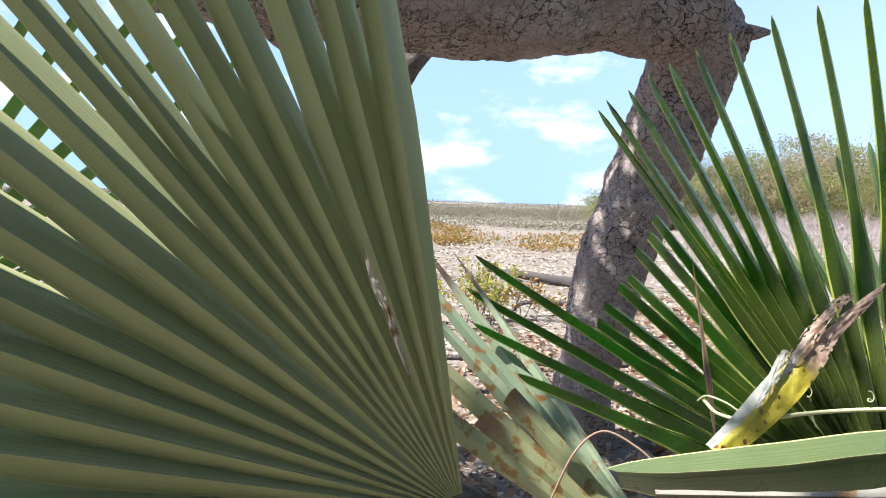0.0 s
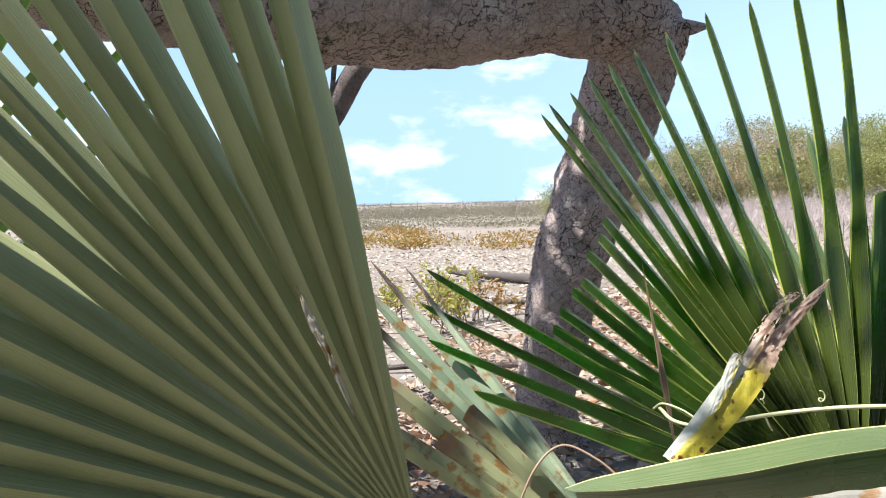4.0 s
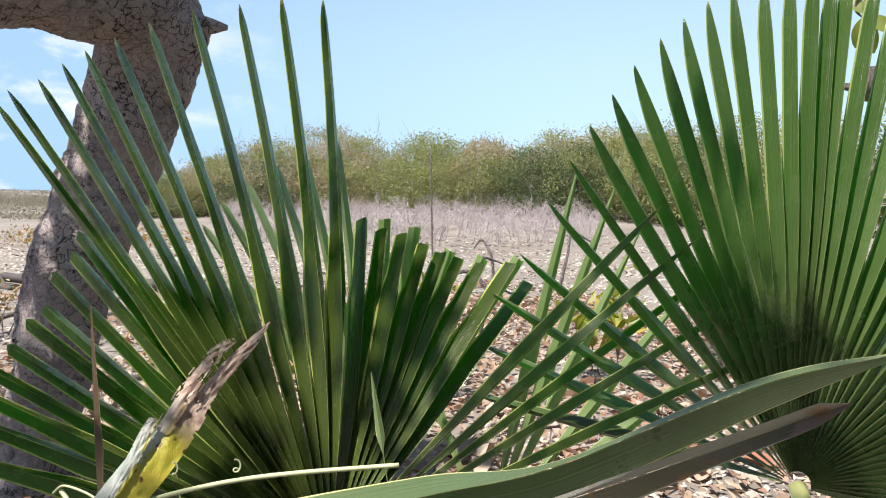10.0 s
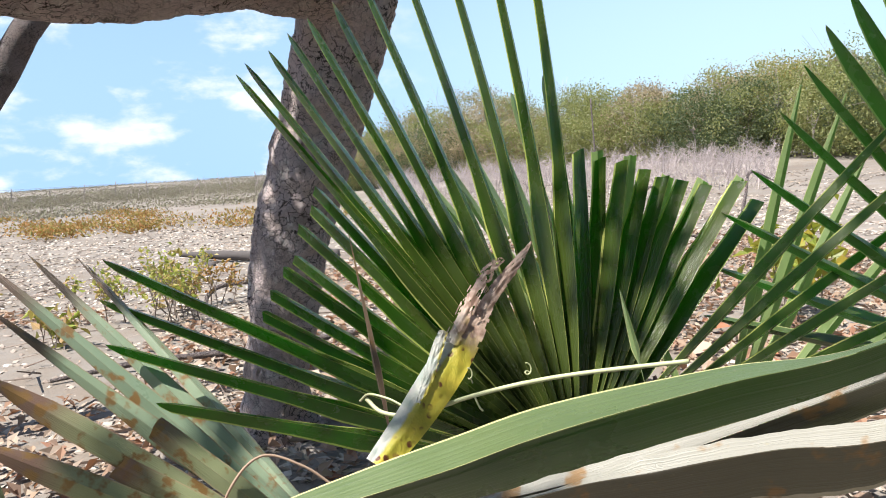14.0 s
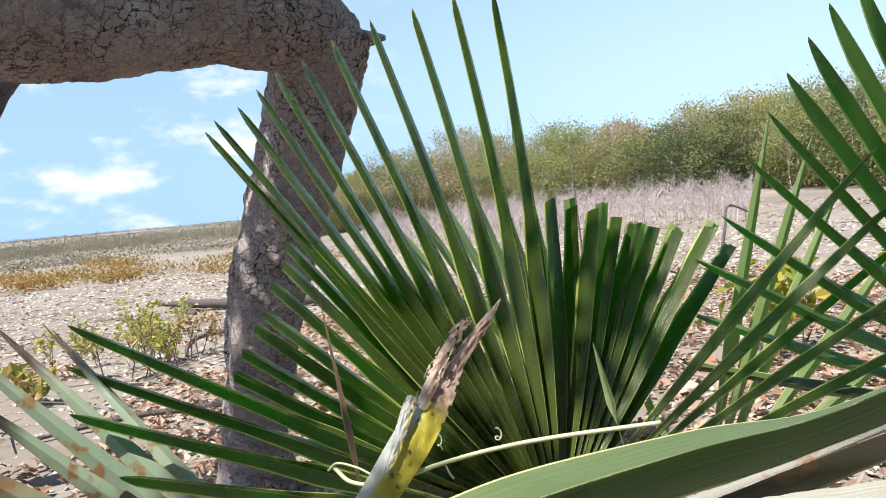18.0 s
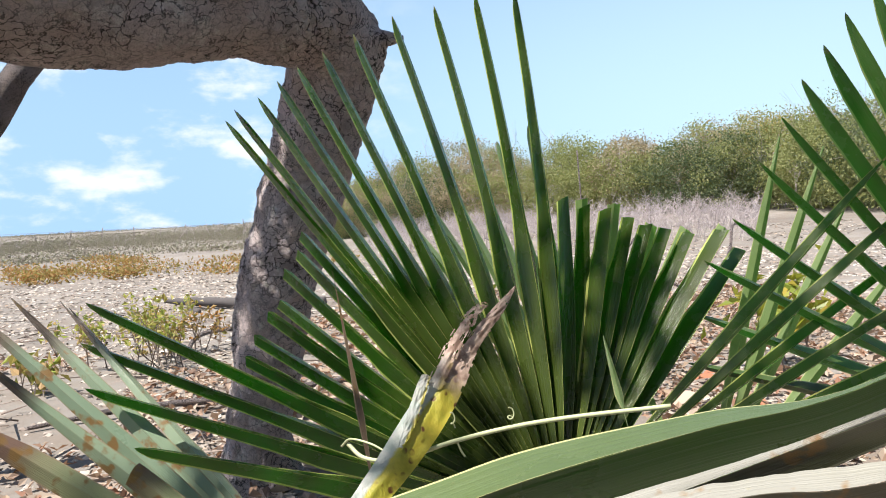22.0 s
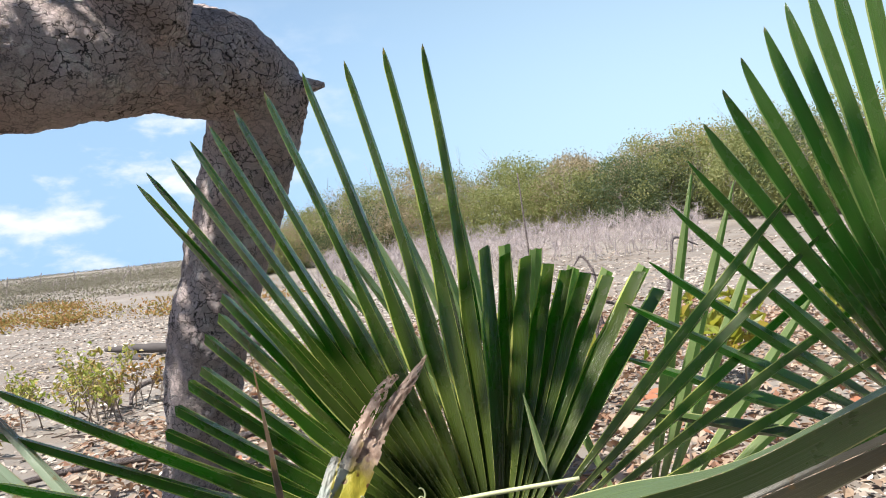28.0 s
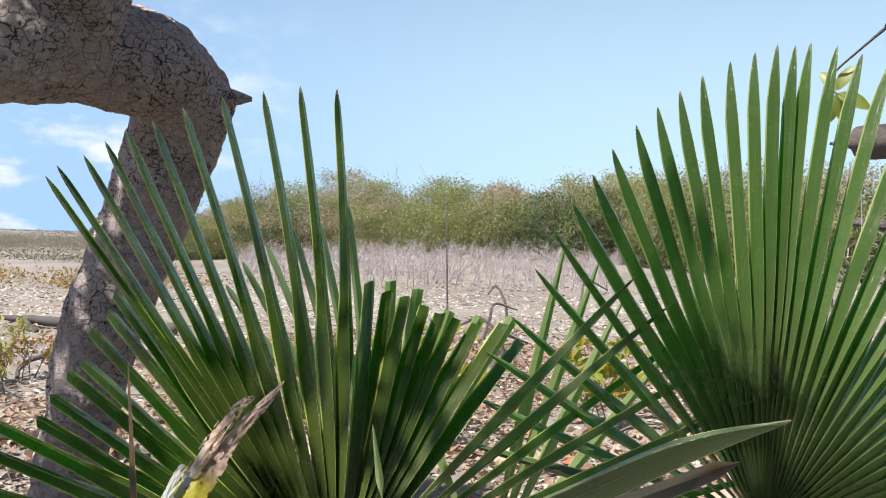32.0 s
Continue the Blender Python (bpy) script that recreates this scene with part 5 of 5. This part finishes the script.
# ---- the tree at the right edge ----
other = empty("tree", (3.95, 1.55, 0.0), "rough dark tree with a thick low limb and bare twigs", "tree")
limb("trunk", [(4.05, 1.5, -0.05, 0.24), (3.92, 1.58, 0.5, 0.19), (3.82, 1.60, 0.95, 0.165), (3.80, 1.56, 1.25, 0.15), (3.95, 1.4, 2.0, 0.12)], 60, 30, BARK_FAR, other, 0.2, 0.04, 6.0)
limb("limb", [(3.80, 1.50, 1.30, 0.095), (3.70, 1.70, 1.325, 0.088), (3.60, 1.90, 1.33, 0.080), (3.53, 2.03, 1.335, 0.072), (3.515, 2.06, 1.335, 0.03)], 36, 26, BARK_FAR, other, 0.14, 0.03, 7.0)
limb("snag", [(3.56, 1.98, 1.31, 0.03), (3.50, 2.08, 1.325, 0.018), (3.47, 2.13, 1.33, 0.008)], 10, 8, BARK_FAR, other, 0.3)
limb("limb", [(3.86, 1.60, 0.72, 0.06), (3.72, 1.80, 0.90, 0.045), (3.62, 1.98, 0.96, 0.03), (3.58, 2.1, 0.97, 0.012)], 30, 12, BARK_FAR, other, 0.25, 0.03, 9.0)
tw = []
for _ in range(26):
    p = (nr.uniform(3.6, 4.8), nr.uniform(1.3, 2.5), 0.0)
    tw.append(scatter_twigs(*twig_tree(p, nr.uniform(0.9, 1.5), 0.6, nr, 3, 0.010)))
v, f = join(tw)
mesh_object("twig_tangle", v - np.array(other.location), [tuple(q) for q in f.tolist()], GREY_TWIG, other, "bare grey twigs", None, False)["kind"] = "stuff"

# the hanging twig with broad leaves
spray = empty("hanging_twig", (1.83, 0.84, 1.62), "dark hanging twig with a few yellow-green oval leaves", "twig")
limb("twig", [(1.83, 0.84, 1.75, 0.006), (1.812, 0.89, 1.45, 0.0052), (1.800, 0.915, 1.385, 0.0045), (1.815, 0.953, 1.30, 0.0045)], 30, 8, BARK_FAR, spray, 0.15)
limb("twig", [(1.815, 0.953, 1.30, 0.0035), (1.80, 1.0, 1.26, 0.0028), (1.785, 1.05, 1.215, 0.0026), (1.785, 1.06, 1.185, 0.0026), (1.79, 1.045, 1.165, 0.002)], 24, 7, BARK_FAR, spray, 0.15)
limb("twig", [(1.815, 0.953, 1.30, 0.0032), (1.85, 0.92, 1.25, 0.0027), (1.885, 0.88, 1.185, 0.0025), (1.91, 0.85, 1.15, 0.002)], 24, 7, BARK_FAR, spray, 0.15)
limb("twig", [(1.815, 0.953, 1.30, 0.002), (1.825, 0.93, 1.25, 0.0016), (1.85, 0.90, 1.215, 0.0012)], 14, 6, BARK_FAR, spray)


def oval_leaf(parent, at, way, up, length, wide=0.5, material=None):
    """A broad leaf with a folded midrib and a curled tip."""
    at, way, up = V(at) - V(parent.location), V(way).normalized(), V(up)
    side = way.cross(up).normalized()
    up = side.cross(way)
    verts, faces = [], []
    for k in range(9):
        s = k / 8
        h = 0.5 * wide * length * math.sin(math.pi * min(1.0, s * 0.96 + 0.03)) ** 0.7
        c = at + way * length * s - up * length * 0.25 * s * s
        verts += [c - side * h + up * h * 0.25, c, c + side * h + up * h * 0.25]
        if k:
            a = (k - 1) * 3
            faces += [(a, a + 1, a + 4, a + 3), (a + 1, a + 2, a + 5, a + 4)]
    return mesh_object("leaf" if material is None else "blade", verts, faces, material or BROAD_LEAF, parent)


for at, way, ln in (((1.79, 1.045, 1.165), (0.1, -0.3, -0.9), 0.075), ((1.79, 1.045, 1.165), (0.35, -0.75, -0.35), 0.075), ((1.79, 1.045, 1.175), (-0.2, 0.4, 0.6), 0.06), ((1.79, 1.045, 1.175), (0.2, -0.35, 0.8), 0.065), ((1.79, 1.045, 1.165), (-0.1, 0.2, -0.9), 0.06)):
    oval_leaf(spray, at, way, (-0.8, -0.4, 0.4), ln, 0.46)
for k in range(8):
    a = 2 * math.pi * k / 8
    oval_leaf(spray, (1.91, 0.85, 1.15), (0.2 * math.cos(3 * a), math.cos(a), math.sin(a) + 0.2), (-0.8, -0.4, 0.3), nr.uniform(0.045, 0.07), 0.5)
cluster = empty("leafy_branch", (2.715, 1.28, 1.437), "leafy branch tip with yellow-green oval leaves", "branch")
limb("twig", [(2.82, 1.0, 1.75, 0.01), (2.77, 1.15, 1.55, 0.008), (2.70, 1.3, 1.42, 0.005)], 16, 7, BARK_FAR, cluster)
for k in range(15):
    w = V((nr.normal(0, 1), nr.normal(0, 1), nr.normal(0.1, 0.8))).normalized()
    p = V((2.715, 1.29, 1.455)) + V((nr.normal(0, 0.012), nr.normal(0, 0.03), nr.normal(0, 0.03)))
    q = p + w * nr.uniform(0.07, 0.15)
    limb("twig", [(*p, 0.003), (*(p * 0.5 + q * 0.5 + V((0, 0, 0.008))), 0.0022), (*q, 0.0015)], 8, 5, BARK_FAR, cluster)
    for j in range(8):
        a = 0.35 + 0.65 * j / 7
        out = w * 0.8 + V(nr.normal(0, 0.7, 3))
        oval_leaf(cluster, p * (1 - a) + q * a, out, nr.normal(0, 0.7, 3) + (0, 0, 1), nr.uniform(0.035, 0.06), 0.48)

# large curled leaves fallen behind the fronds
for k in range(130):
    x, y = nr.uniform(0.55, 2.6), nr.uniform(1.45, 3.0)
    z = rise(x, y)
    fallen = empty("fallen_leaf", (x, y, z), "large curled reddish-brown dry leaf on the sand", "leaf", "fallen leaves")
    a = nr.uniform(0, 2 * math.pi)
    oval_leaf(fallen, (x, y, z + 0.012), (math.cos(a), math.sin(a), nr.uniform(0.05, 0.55)), (nr.normal(0, 0.4), nr.normal(0, 0.4), 1.0), nr.uniform(0.07, 0.13), nr.uniform(0.45, 0.7), FALLEN[k % 3])
